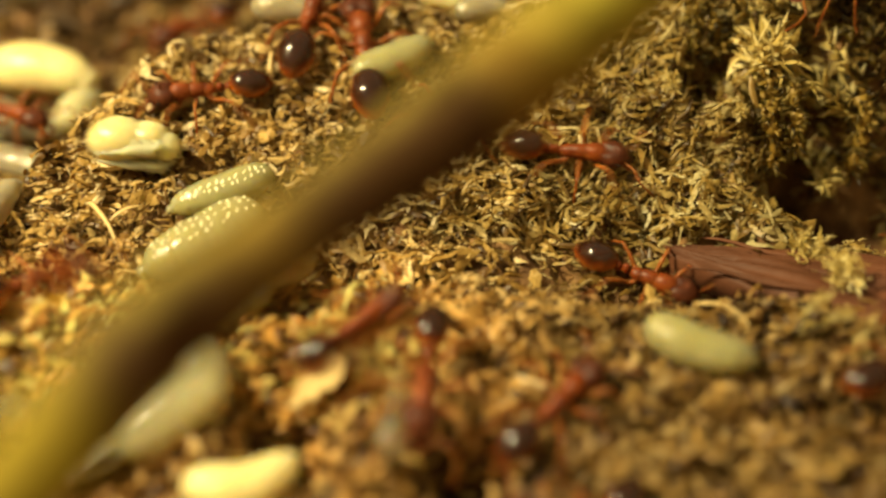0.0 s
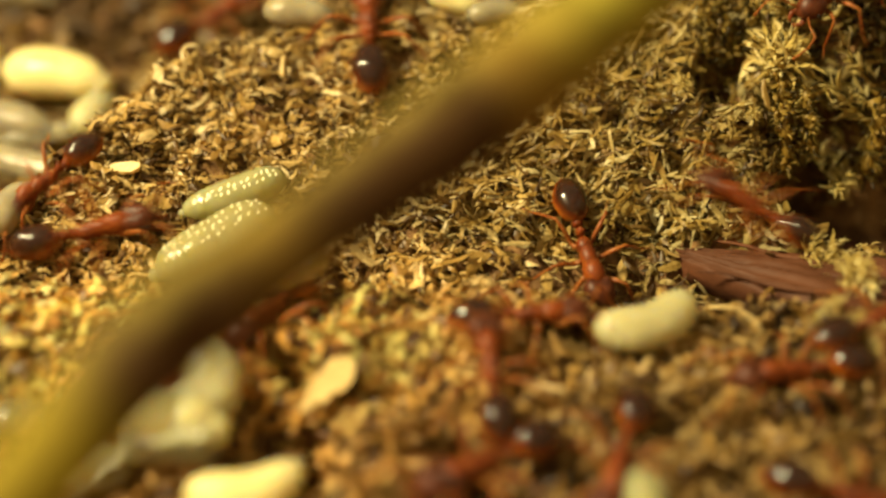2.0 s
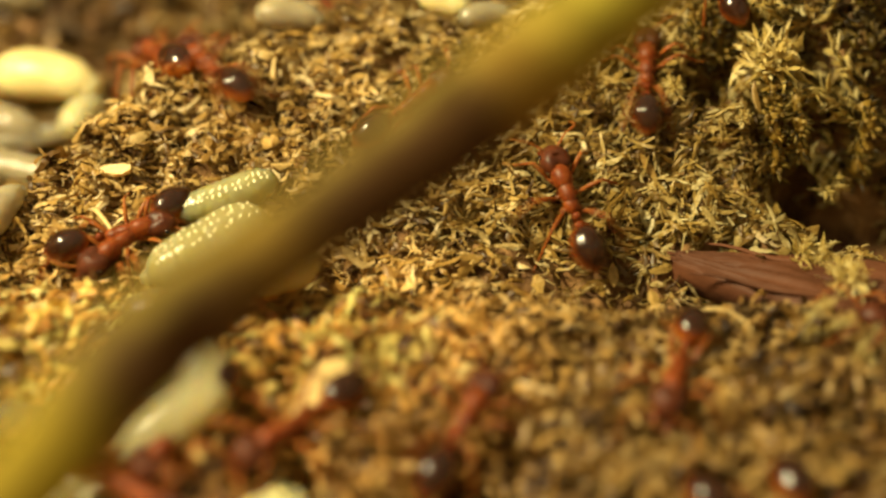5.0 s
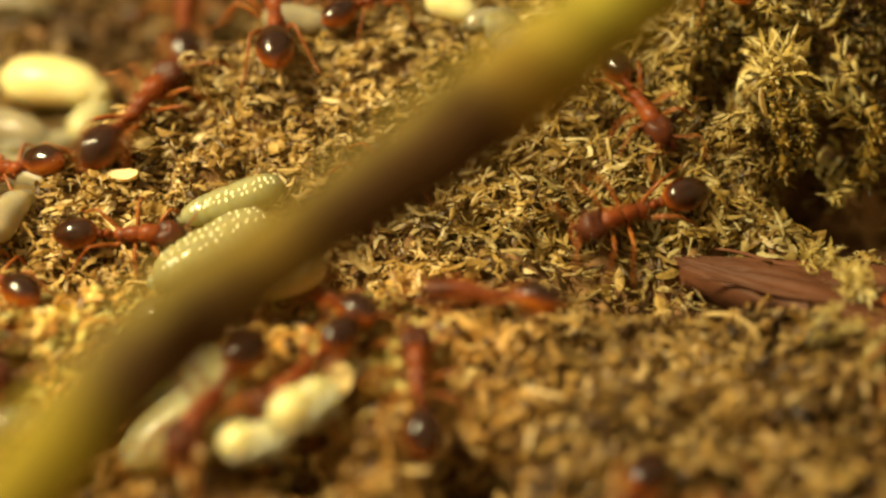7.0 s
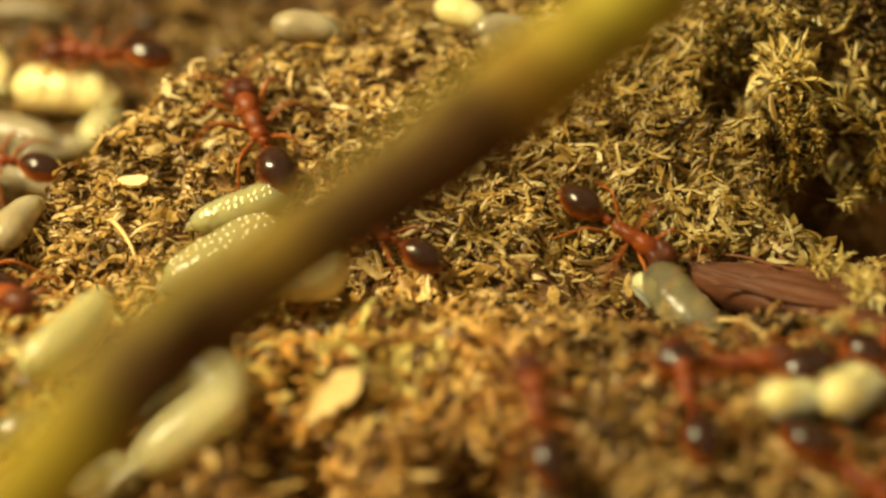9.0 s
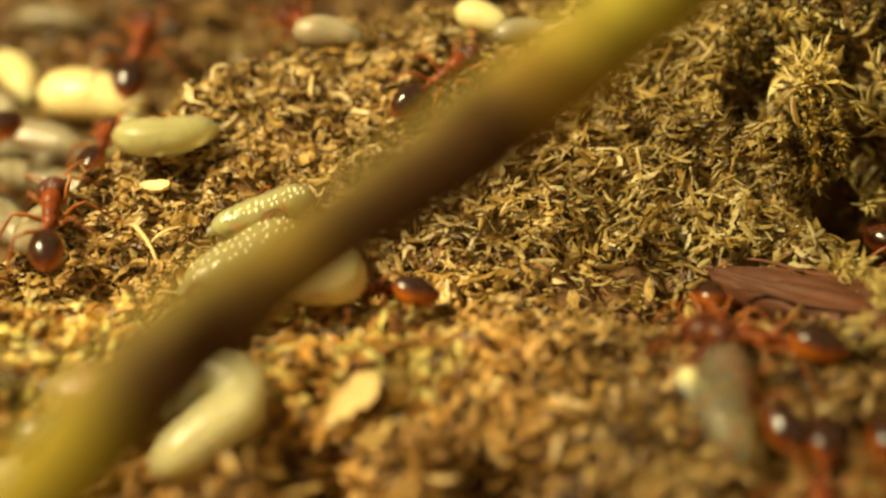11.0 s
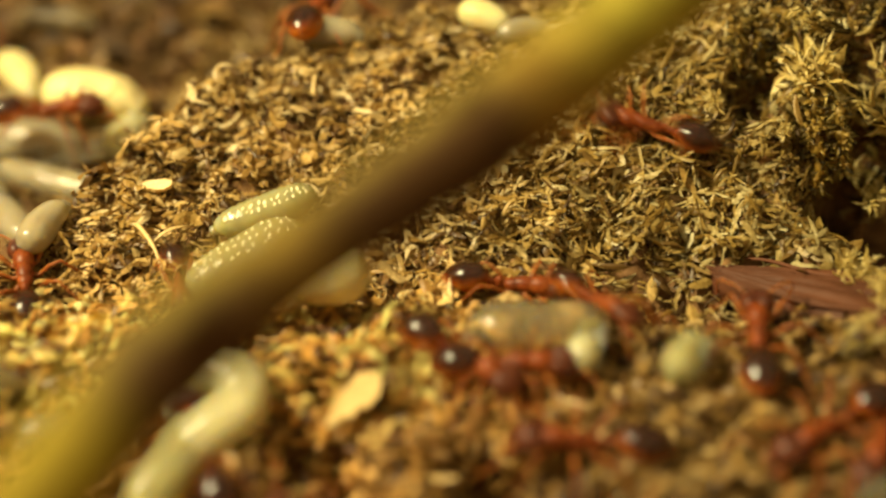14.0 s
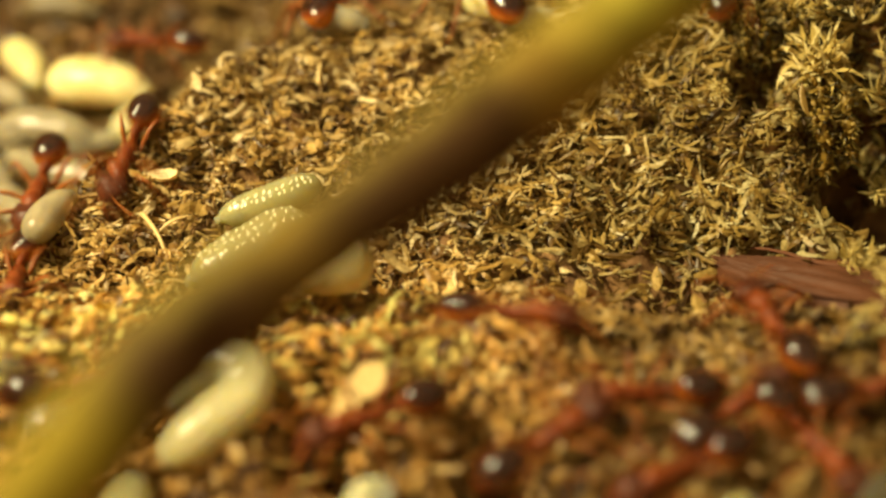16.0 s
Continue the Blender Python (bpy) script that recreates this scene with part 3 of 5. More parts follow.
def star_mesh(seed):
    """A loose tuft of broad pointed leaves that spread from a small knot."""
    rng = random.Random(seed)
    bm = bmesh.new()
    for k in range(110):
        a, lift = rng.uniform(0, 2 * math.pi), rng.uniform(-0.3, 1.3)
        out = Vector((math.cos(a) * math.cos(lift), math.sin(a) * math.cos(lift), math.sin(lift)))
        at = Vector((rng.uniform(-0.2, 0.2), rng.uniform(-0.2, 0.2), rng.uniform(-0.05, 0.15)))
        leaf(bm, at + out * rng.uniform(0, 0.22), out, rng.uniform(0.16, 0.44), rng.uniform(0.035, 0.085), rng, 0.9)
    bmesh.ops.recalc_face_normals(bm, faces=bm.faces)
    me = mesh_of("moss_tuft", bm, FROND)
    for p in me.polygons:
        p.use_smooth = False
    return me


def build_stars():
    rng = random.Random(28)
    kinds = [star_mesh(60 + k) for k in range(4)]
    for x, y, size in STARS:
        ob = new("moss_tuft", kinds[rng.randrange(4)])
        ob.matrix_world = on_ground(x, y, rng.uniform(0, 360), 0.40 + max(0.0, float(bumps(x, y))), True) @ pose(0, 0, 0, rng.uniform(10, 40), 0, 0)
        ob.scale = (size * 1.25,) * 3
        tagged(ob, "pale star-shaped tuft of pointed moss leaves", "moss", "moss tufts")


def build_strand(points, thick, seed):
    """A lumpy strand of moss that hangs down over the hollow."""
    rng = random.Random(seed)
    top = Vector(points[0])
    line = []
    for a, b in zip(points, points[1:]):
        for k in range(5):
            line.append(Vector(a).lerp(Vector(b), k / 5) - top + Vector([rng.uniform(-0.09, 0.09) for _ in range(3)]))
    ob = thing("moss_strand", "lumpy yellow moss strand hanging over a dark hollow", "moss", Matrix.Translation(top * MM), "hanging moss strands")
    part("stem", tube(bmesh.new(), line, [thick * (0.5 + 0.3 * math.sin(2.3 * i + seed)) for i in range(len(line))], 9), YELLOW, ob)
    clump, leaves = bmesh.new(), bmesh.new()
    for q in line:
        for k in range(7):
            out = Vector((rng.uniform(-1, 1), rng.uniform(-1, 0.6), rng.uniform(-0.8, 0.8))).normalized()
            leaf(clump, q + out * thick * rng.uniform(0.2, 0.8), out, rng.uniform(0.14, 0.34), rng.uniform(0.10, 0.24), rng, 0.9)
        for k in range(9):
            out = Vector((rng.uniform(-1, 1), rng.uniform(-1, 0.5), rng.uniform(-0.9, 0.7))).normalized()
            leaf(leaves, q + out * thick * 0.7, out, rng.uniform(0.2, 0.5), rng.uniform(0.06, 0.13), rng, 0.8)
    for bm in (clump, leaves):
        bmesh.ops.recalc_face_normals(bm, faces=bm.faces)
    tagged(part("clump", clump, YELLOW, ob), kind="stuff")
    tagged(part("leaf_whorl", leaves, MOSS, ob), kind="stuff")


def build_strands():
    for x, y, seed in ((8.75, 7.7, 11), (9.5, 7.6, 12), (10.2, 7.9, 13), (9.9, 5.3, 14)):
        build_strand([(x + dx, y - dy, float(height(x + dx, y - dy)) + 0.3) for dx, dy in ((0.0, 0.0), (0.15, 0.4), (0.1, 0.8))], 0.30, seed)
    build_strand(((10.8, 4.7, 2.1), (10.9, 4.1, 1.4), (11.0, 3.6, 0.4), (11.0, 3.3, -0.5)), 0.34, 3)
    build_strand(((11.5, 4.6, 1.9), (11.7, 4.0, 1.0), (11.9, 3.6, 0.1)), 0.28, 5)
    build_strand(((14.0, 5.0, 1.2), (14.2, 4.4, 0.0), (13.9, 3.8, -1.2)), 0.40, 8)


def build_crumbs():
    rng, x, y, up = scatter(1300, 61, 4, 20, 1.5, 12)
    shreds("crumb_litter", *lay(rng, x, y, up, 0.16, 0.42, 0.8, 0.34, 0.6, 1.0, 0.16), BROWN, 62, "brown crumbs of rotten wood under the moss", "wood crumbs", 0.2)


def build_chips():
    """Larger flakes that lie singly on the litter."""
    rng = random.Random(17)
    meshes = []
    for k in range(6):
        bm = bmesh.new()
        r = random.Random(40 + k)
        top, low = [], []
        for i in range(9):
            a = 2 * math.pi * i / 9
            x, y = 0.5 * math.cos(a) * r.uniform(0.9, 1.06), 0.12 * math.sin(a) * r.uniform(0.75, 1.2)
            z = 0.35 * x * x + 0.4 * y
            top.append(bm.verts.new(Vector((x, y, z + 0.03)) * MM))
            low.append(bm.verts.new(Vector((x * 0.97, y * 0.97, z - 0.02)) * MM))
        bm.faces.new(top)
        bm.faces.new(low[::-1])
        for i in range(9):
            bm.faces.new((top[(i + 1) % 9], top[i], low[i], low[(i + 1) % 9]))
        bmesh.ops.recalc_face_normals(bm, faces=bm.faces)
        me = mesh_of("wood_chip", bm, CHIP)
        for p in me.polygons:
            p.use_smooth = False
        meshes.append(me)
    made = 0
    while made < 110:
        near = made >= 84
        x, y = rng.uniform(-13, 12), rng.uniform(-9.5, -2.5) if near else rng.uniform(-9, 9.5)
        if y > np.interp(x, RIDGE_X, RIDGE_Y) - 0.3:
            continue
        ob = new("wood_chip", meshes[rng.randrange(6)])
        ob.matrix_world = on_ground(x, y, rng.uniform(0, 360), 0.12 + float(bumps(x, y)), True) @ pose(0, 0, 0, rng.uniform(-35, 35), rng.uniform(-25, 25), 0)
        ob.scale = (rng.uniform(0.6, 1.15) if near else rng.uniform(0.6, 1.2),) * 3
        tagged(ob, "pale curled chip of wood lying loose on the litter", "wood chip", "loose wood chips")
        made += 1


build_fronds()
build_stars()
build_strands()
build_crumbs()
build_chips()


# ---- brood ----
def larva_points(length, bend, hook=0.0, n=60):
    """A body line bent by that many degrees, lying on its side; hook: a further turn in its last third."""
    pts, a, p = [], radians(-bend / 2), Vector((0, 0, 0))
    for i in range(n + 1):
        pts.append(p.copy())
        s = 0.5 * (1 - math.cos(math.pi * i / n))
        ds = 0.5 * (math.cos(math.pi * i / n) - math.cos(math.pi * min(i + 1, n) / n))
        p = p + Vector((math.cos(a), math.sin(a), 0)) * length * ds
        a += radians(bend) * ds + (radians(hook) * ds / 0.42 if 0.38 < s < 0.80 else 0.0)
    mid = (pts[0] + pts[int(n * 0.48) if hook else -1]) / 2
    return [q - mid for q in pts]


def larva(name, m, length, radius, bend, skin, rows=0, label="", group="larvae on the chips", squash=0.88, head=0.82, hook=0.0, lean=0.1):
    ob = thing(name, label, "larva", m, group)
    pts = larva_points(length, bend, hook)
    n = len(pts) - 1
    radii = []
    for i in range(n + 1):
        s = 0.5 * (1 - math.cos(math.pi * i / n))
        end = max(0.0, 1 - abs(2 * s - 1) ** 3.4) ** 0.5
        fold = abs(math.sin(math.pi * s * 12)) ** 0.5
        radii.append(radius * (0.02 + 0.98 * end) * lerp(1.0, head, s ** 2) * (0.955 + 0.06 * fold))
    pts = [p + Vector((0, 0, radius * squash)) for p in pts]
    part("body", tube(bmesh.new(), pts, radii, 22, squash), skin, ob)
    if skin != GUT:
        part("gut", tube(bmesh.new(), pts[9:-14], [0.04 + r * 0.50 * math.sin(math.pi * (k + 1) / (n - 20)) ** 0.5 for k, r in enumerate(radii[9:-14])], 12, squash), INNARDS, ob, "cloudy grey-green gut showing through the skin")
    tip = (pts[-1] - pts[-4]).normalized()
    part("head", ball(bmesh.new(), pts[-1] - tip * radius * 0.02 - Vector((0, 0, radius * 0.2)), (radius * head * 0.36, radius * head * 0.32, radius * head * 0.32), None, 0.05, 2), skin, ob)
    if rows:
        rng = random.Random(int(length * 100))
        # the pale colour of these bumps paints in their highlights
        bead = mesh_of("tubercle", ball(bmesh.new(), (0, 0, 0), (0.036, 0.090, 0.022), None, 0.3, 2), BEAD)
        for r in range(rows):
            for q in range(13):
                s = 0.09 + 0.066 * q + rng.uniform(-0.014, 0.014)
                tilt = lean + (r - (rows - 1) / 2) * 0.34 + rng.uniform(-0.09, 0.09)
                f = math.acos(1 - 2 * s) / math.pi * n
                i = min(int(f), n - 1)
                p, rad = pts[i].lerp(pts[i + 1], f - i), lerp(radii[i], radii[i + 1], f - i)
                d = (pts[i + 1] - pts[i]).normalized()
                side = Vector((-d.y, d.x, 0))
                dot = new("tubercle", bead)
                dot.parent = ob
                dot.location = (p + (Vector((0, 0, 1)) * math.cos(tilt) * squash + side * math.sin(tilt)) * rad * 0.99) * MM
                dot.rotation_euler = (0, 0, math.atan2(d.y, d.x) + rng.uniform(-0.4, 0.4) - 0.55)
                dot.scale = (rng.uniform(0.6, 1.2), rng.uniform(0.5, 1.3), 0.9)
    return ob


def pupa(name, m, length, radius, skin, label, group="brood heap"):
    """A smooth blunt pupa that narrows towards its head, with a shallow waist."""
    ob = thing(name, label, "pupa", m, group)
    n = 30
    span = [0.5 * (1 - math.cos(math.pi * i / n)) for i in range(n + 1)]
    pts = [((s - 0.5) * length, 0.07 * length * math.sin(math.pi * s), radius * 0.9) for s in span]
    radii = [radius * (0.02 + 0.98 * math.sqrt(max(0, 1 - abs(2 * s - 1) ** 2.6))) * (1 - 0.03 * math.exp(-((s - 0.66) / 0.07) ** 2)) * lerp(1.06, 0.80, s) * (1 + 0.008 * math.cos(40 * s)) for s in span]
    part("body", tube(bmesh.new(), pts, radii, 22, 0.9), skin, ob)
    part("head", ball(bmesh.new(), (0.44 * length, 0.02 * length, radius * 0.74), (radius * 0.42, radius * 0.5, radius * 0.45), None, 0.05, 3), skin, ob)
    return ob


def naked_pupa(name, m, length, skin, label, group="carried brood"):
    """A pupa without a cocoon: abdomen, chest and tucked head, with the legs and feelers folded along its belly."""
    ob = thing(name, label, "pupa", m, group)
    k = length
    gaster = ball(bmesh.new(), (-0.16 * k, 0, 0.28 * k), (0.34 * k, 0.27 * k, 0.26 * k), None, 0.03, 3)
    for v in gaster.verts:
        v.co *= 1 + 0.02 * math.cos(v.co.x / MM / k * 38)
    part("gaster", gaster, skin, ob)
    part("chest", ball(bmesh.new(), (0.16 * k, 0.01 * k, 0.27 * k), (0.24 * k, 0.22 * k, 0.22 * k), None, 0.08, 3), skin, ob)
    part("head", ball(bmesh.new(), (0.34 * k, -0.04 * k, 0.23 * k), (0.16 * k, 0.17 * k, 0.16 * k), None, 0.06, 3), skin, ob)
    for side in (-1, 1):
        for j in range(3):
            a, b = 0.24 - 0.11 * j, -0.10 - 0.14 * j
            pts = [(a * k, -0.13 * k, (0.25 + 0.13 * side) * k), ((a + 0.08) * k, -0.23 * k, (0.25 + 0.15 * side) * k), ((a - 0.05) * k, -0.27 * k, (0.25 + 0.10 * side) * k), (b * k, -0.24 * k, (0.25 + 0.05 * side) * k)]
            path, rad = smooth_path(pts, [0.035 * k, 0.045 * k, 0.04 * k, 0.018 * k])
            part("folded_leg", tube(bmesh.new(), path, rad, 7), skin, ob)
        path, rad = smooth_path([(0.42 * k, -0.13 * k, (0.2 + 0.09 * side) * k), (0.30 * k, -0.24 * k, (0.2 + 0.15 * side) * k), (0.10 * k, -0.25 * k, (0.22 + 0.14 * side) * k)], [0.025 * k, 0.03 * k, 0.025 * k])
        part("antenna", tube(bmesh.new(), path, rad, 6), skin, ob)
    return ob


def flake(name, m, length, width):
    """A thick pale flake, ragged at its narrow end."""
    ob = thing(name, "pale yellow flake of bare wood with a ragged narrow end", "wood flake", m)
    bm = bmesh.new()
    rng = random.Random(4)
    top, low = [], []
    outline = ((-0.56, -0.30), (-0.44, -0.46), (-0.33, -0.28), (-0.20, -0.50), (-0.06, -0.36), (0.10, -0.50), (0.33, -0.38), (0.50, -0.08), (0.44, 0.30), (0.24, 0.50), (0.02, 0.30), (-0.20, 0.22), (-0.40, -0.06))
    for x, y in outline:
        x, y = x * length + rng.uniform(-0.04, 0.04), y * width
        lift = 0.05 * math.sin(3 * x) + 0.12 * y / width
        top.append(bm.verts.new(Vector((x, y, 0.26 + lift + rng.uniform(-0.04, 0.04))) * MM))
        low.append(bm.verts.new(Vector((x * 0.96, y * 0.96, 0.12 + lift)) * MM))
    bm.faces.new(top)
    bm.faces.new(low[::-1])
    for i in range(len(top)):
        j = (i + 1) % len(top)
        bm.faces.new((top[j], top[i], low[i], low[j]))
    bmesh.ops.recalc_face_normals(bm, faces=bm.faces)
    ob = part("sliver", bm, FLAKE, ob)
    for p in ob.data.polygons:
        p.use_smooth = False


def straw(name, m, length):
    ob = thing(name, "thin curved yellow fibre sticking out of the litter", "fibre", m, "loose fibres")
    pts = [((s - 0.5) * length, 0.10 * length * math.sin(2.6 * s), 0.22 * math.sin(math.pi * s) + 0.1) for s in [i / 10 for i in range(11)]]
    part("strand", tube(bmesh.new(), pts, [lerp(0.09, 0.03, i / 10) for i in range(11)], 6, 0.6), FLAKE, ob)


larva("larva", on_ground(-6.15, 1.85, -155, 0), 3.3, 0.60, -15, LARVA, 2, "small translucent larva with rows of shiny tubercles, lying on the chips")
larva("larva", on_ground(-6.5, 0.0, -147, 0), 3.93, 0.92, -20, LARVA, 3, "plump yellowish larva with rows of shiny tubercles, beside a smaller one", lean=-0.25)
UNDER_TWIG = larva("larva", on_ground(-4.2, -2.3, -150, 0.75, False), 2.45, 0.95, -12, PUPA, 0, "smooth pale yellow larva half under the twig")
larva("larva", on_ground(-6.55, -7.35, 44, 0.01), 5.6, 0.76, 14, DULL, 0, "plump pale green-yellow larva curled like a hook on the chips", hook=185, head=0.72)
pupa("pupa", on_ground(-10.45, -7, 10, 0), 1.77, 0.6, GUT, "cream pupa at the foot of the chip slope")
pupa("pupa", on_ground(-12.16, -5.81, 32, 0), 1.05, 0.6, GUT, "cream pupa at the foot of the chip slope")
pupa("pupa", on_ground(-14.45, 11.5, -9, 0.4, False), 4.0, 1.1, PUPA, "large bright cream pupa on top of the brood heap")
pupa("pupa", on_ground(-17.99, 13.47, -52, 0.3, False), 2.97, 0.8, CREAM, "pale cream pupa behind a brighter one in the brood heap")
pupa("pupa", on_ground(-18.31, 11.77, -29, 0.2, False), 2.14, 0.62, PALE, "small cream pupa at the edge of the brood heap")
pupa("pupa", on_ground(-16.16, 9.55, -9, 0, False), 3.87, 0.85, PALE, "milky grey pupa at the bottom of the brood heap")
pupa("pupa", on_ground(-12.75, 10.2, 70, 0.1, False), 2.3, 0.72, DULL, "cloudy grey pupa wedged against the chip slope")
larva("larva", on_ground(-14.9, 7.74, -18, 0, False), 5.35, 0.62, 14, PALE, 0, "long milky translucent larva in the brood heap", "brood heap")
pupa("pupa", on_ground(-12.78, 1.12, 73, 0, False), 2.22, 0.6, PALE, "short yellowish pupa beside the chip slope")
pupa("pupa", on_ground(-16.44, 5.44, -42, 0, False), 3.48, 0.7, PALE, "milky grey pupa at the edge of the heap")
pupa("pupa", on_ground(-18.2, 7.29, -29, 0, False), 3.56, 0.8, PALE, "milky grey pupa at the edge of the heap")
pupa("pupa", on_ground(-17.9, 9.11, 15, 0, False), 3.04, 0.75, PALE, "cloudy half-translucent pupa in the brood heap")
larva("larva", on_ground(-14.59, 9.4, 12, 0, False), 3.25, 0.5, 14, PALE, 0, "cloudy pale larva in the brood heap", "brood heap")
pupa("pupa", on_ground(-17.58, 17.75, -3, 0, False), 3.38, 0.8, SHADED, "grey-brown pupa far behind the heap, darkened for the poor light there")
pupa("pupa", on_ground(-4.67, 8.91, -6, 0, False), 2.31, 0.6, PALE, "yellowish pupa behind the crest of the chip mound")
pupa("pupa", on_ground(0.57, 9.5, -29, 0, False), 1.97, 0.6, CREAM, "pale pupa behind the crest of the chip mound")
pupa("pupa", on_ground(2, 8.88, 8, 0, False), 1.92, 0.5, PALE, "pale pupa behind the crest of the chip mound")
flake("wood_flake", on_ground(-2.81, -6.22, 39, 0.38, False), 1.85, 0.95)
flake("wood_flake", on_ground(-9.7, 2.6, -10, 0.4, False), 1.3, 0.42)
straw("straw", on_ground(-9.59, 0.4, -65, 0.2), 2.34)
straw("straw", on_ground(-8.89, 0.96, 24, 0.2), 1.52)
straw("straw", on_ground(-4.84, 7.17, 76, 0.2), 1.51)
straw("straw", on_ground(8.17, -3.57, -62, 0.2), 2.01)


# ---- ants ----
def smooth_path(points, radii, steps=3):
    out, rad = [], []
    for i in range(len(points) - 1):
        for k in range(steps):
            s = k / steps
            out.append(tuple(lerp(a, b, s) for a, b in zip(points[i], points[i + 1])))
            rad.append(lerp(radii[i], radii[i + 1], s))
    out.append(points[-1])
    rad.append(radii[-1])
    return out, rad


def build_ant():
    """One worker, 5 mm long, its nose along +x, its feet at z = 0. Parts keep their own pivots."""
    ant = thing("ant", "glossy amber-red worker ant with a dark banded abdomen", "ant", pose(0.04, -0.045, 0), "worker ants")

    def piece(name, bm, material, at, label="", parent=None):
        ob = part(name, bm, material, parent or ant, label)
        ob.location = Vector(at) * MM
        return ob

    bm = ball(bmesh.new(), (0, 0, 0), (0.60, 0.52, 0.42), None, 0.03)
    for v in bm.verts:
        c = v.co / MM
        if c.x < -0.2:
            v.co.x += (0.22 * math.exp(-(c.y / 0.16) ** 2)) * MM
        v.co.y *= 1 - 0.22 * max(0, c.x) / 0.6
    head = piece("head", bm, HEAD, (1.62, 0, 0.80), "dark red heart-shaped head")
    head.rotation_euler = (0, radians(22), 0)
    for s in (-1, 1):
        bm = ball(bmesh.new(), (0, 0, 0), (0.09, 0.06, 0.08), None, 0, 2)
        piece("eye", bm, EYE_BLACK, (0.10, s * 0.45, 0.16), "small black eye", head)
        pts, rad = smooth_path([(0, 0, 0), (0.22, s * 0.06, -0.05), (0.38, -s * 0.04, -0.08), (0.44, -s * 0.16, -0.09)], [0.11, 0.10, 0.07, 0.02])
        piece("mandible", tube(bmesh.new(), pts, rad, 8, 0.6), RED, (0.42, s * 0.2, -0.12), "", head)
        pts, rad = smooth_path([(0, 0, 0), (0.30, s * 0.42, 0.28), (0.42, s * 0.80, 0.40), (0.80, s * 0.92, 0.20), (1.15, s * 0.88, -0.05), (1.34, s * 0.84, -0.20)],
                               [0.036, 0.032, 0.038, 0.03, 0.04, 0.05])
        piece("antenna", tube(bmesh.new(), pts, rad, 7), LEG, (0.36, s * 0.18, 0.12), "thin elbowed antenna", head)
    bm = ball(bmesh.new(), (0.42, 0, 0.04), (0.50, 0.34, 0.36), None, 0.04)
    ball(bm, (-0.10, 0, 0.0), (0.52, 0.27, 0.29), None, 0.04)
    ball(bm, (-0.52, 0, -0.06), (0.34, 0.25, 0.25), None, 0.04)
    piece("mesosoma", bm, RED, (0.55, 0, 0.80))
    bm = ball(bmesh.new(), (0.0, 0, 0.04), (0.16, 0.15, 0.24), None, 0.0, 2)
    ball(bm, (-0.30, 0, 0.02), (0.16, 0.18, 0.20), None, 0.0, 2)
    tube(bm, [(0.3, 0, -0.05), (0.1, 0, -0.05), (-0.2, 0, -0.04), (-0.5, 0, 0)], [0.08, 0.08, 0.09, 0.11], 8)
    piece("petiole", bm, RED, (-0.45, 0, 0.74), "two-knobbed waist")
    bm = ball(bmesh.new(), (0, 0, 0), (0.80, 0.55, 0.51), None, 0.0, 4)
    for v in bm.verts:
        c = v.co / MM
        k = 1 - 0.32 * max(0, -c.x - 0.15)
        v.co.y, v.co.z = v.co.y * k, v.co.z * k
        v.co *= 1 + 0.012 * math.cos(c.x * 13)
    g = piece("gaster", bm, GASTER, (-1.56, 0, 0.80), "shiny amber abdomen with dark bands on top")
    g.rotation_euler = (0, radians(-10), 0)
    bm = tube(bmesh.new(), [(0, 0, 0), (-0.08, 0, -0.01), (-0.16, 0, -0.03)], [0.07, 0.04, 0.01], 6)
    piece("sting", bm, RED, (-0.72, 0, 0.0), "", g)
    reach = ((0.95, 0.72, 0.85, 48), (0.45, 0.85, 0.95, 92), (0.0, 0.95, 1.10, 138))
    for s in (-1, 1):
        for k, (x, femur, shin, a) in enumerate(reach):
            c, d = math.cos(radians(a)), math.sin(radians(a)) * s
            top = (0.22 * c, 0.22 * d, -0.06)
            knee = (top[0] + femur * c * 0.9, top[1] + femur * d * 0.9, 0.42)
            ankle = (knee[0] + shin * c * 0.75, knee[1] + shin * d * 0.75, -0.42)
            toe = (ankle[0] + 0.40 * c, ankle[1] + 0.40 * d, -0.60)
            pts, rad = smooth_path([(0, 0, 0), top, ((top[0] + knee[0]) / 2, (top[1] + knee[1]) / 2, 0.26), knee, ((knee[0] + ankle[0]) / 2, (knee[1] + ankle[1]) / 2, 0.03), ankle, toe],
                                   [0.10, 0.075, 0.08, 0.045, 0.05, 0.03, 0.018])
            piece("leg", tube(bmesh.new(), pts, rad, 7), LEG, (x, s * 0.2, 0.62))
    return ant


def ant_rows(track):
    """Poses from seconds, x, y (mm), heading (degrees) and lift (mm)."""
    rows = []
    for t, x, y, turn, lift in track:
        rows.append((t, on_ground(x, y, turn, lift)))
    return rows


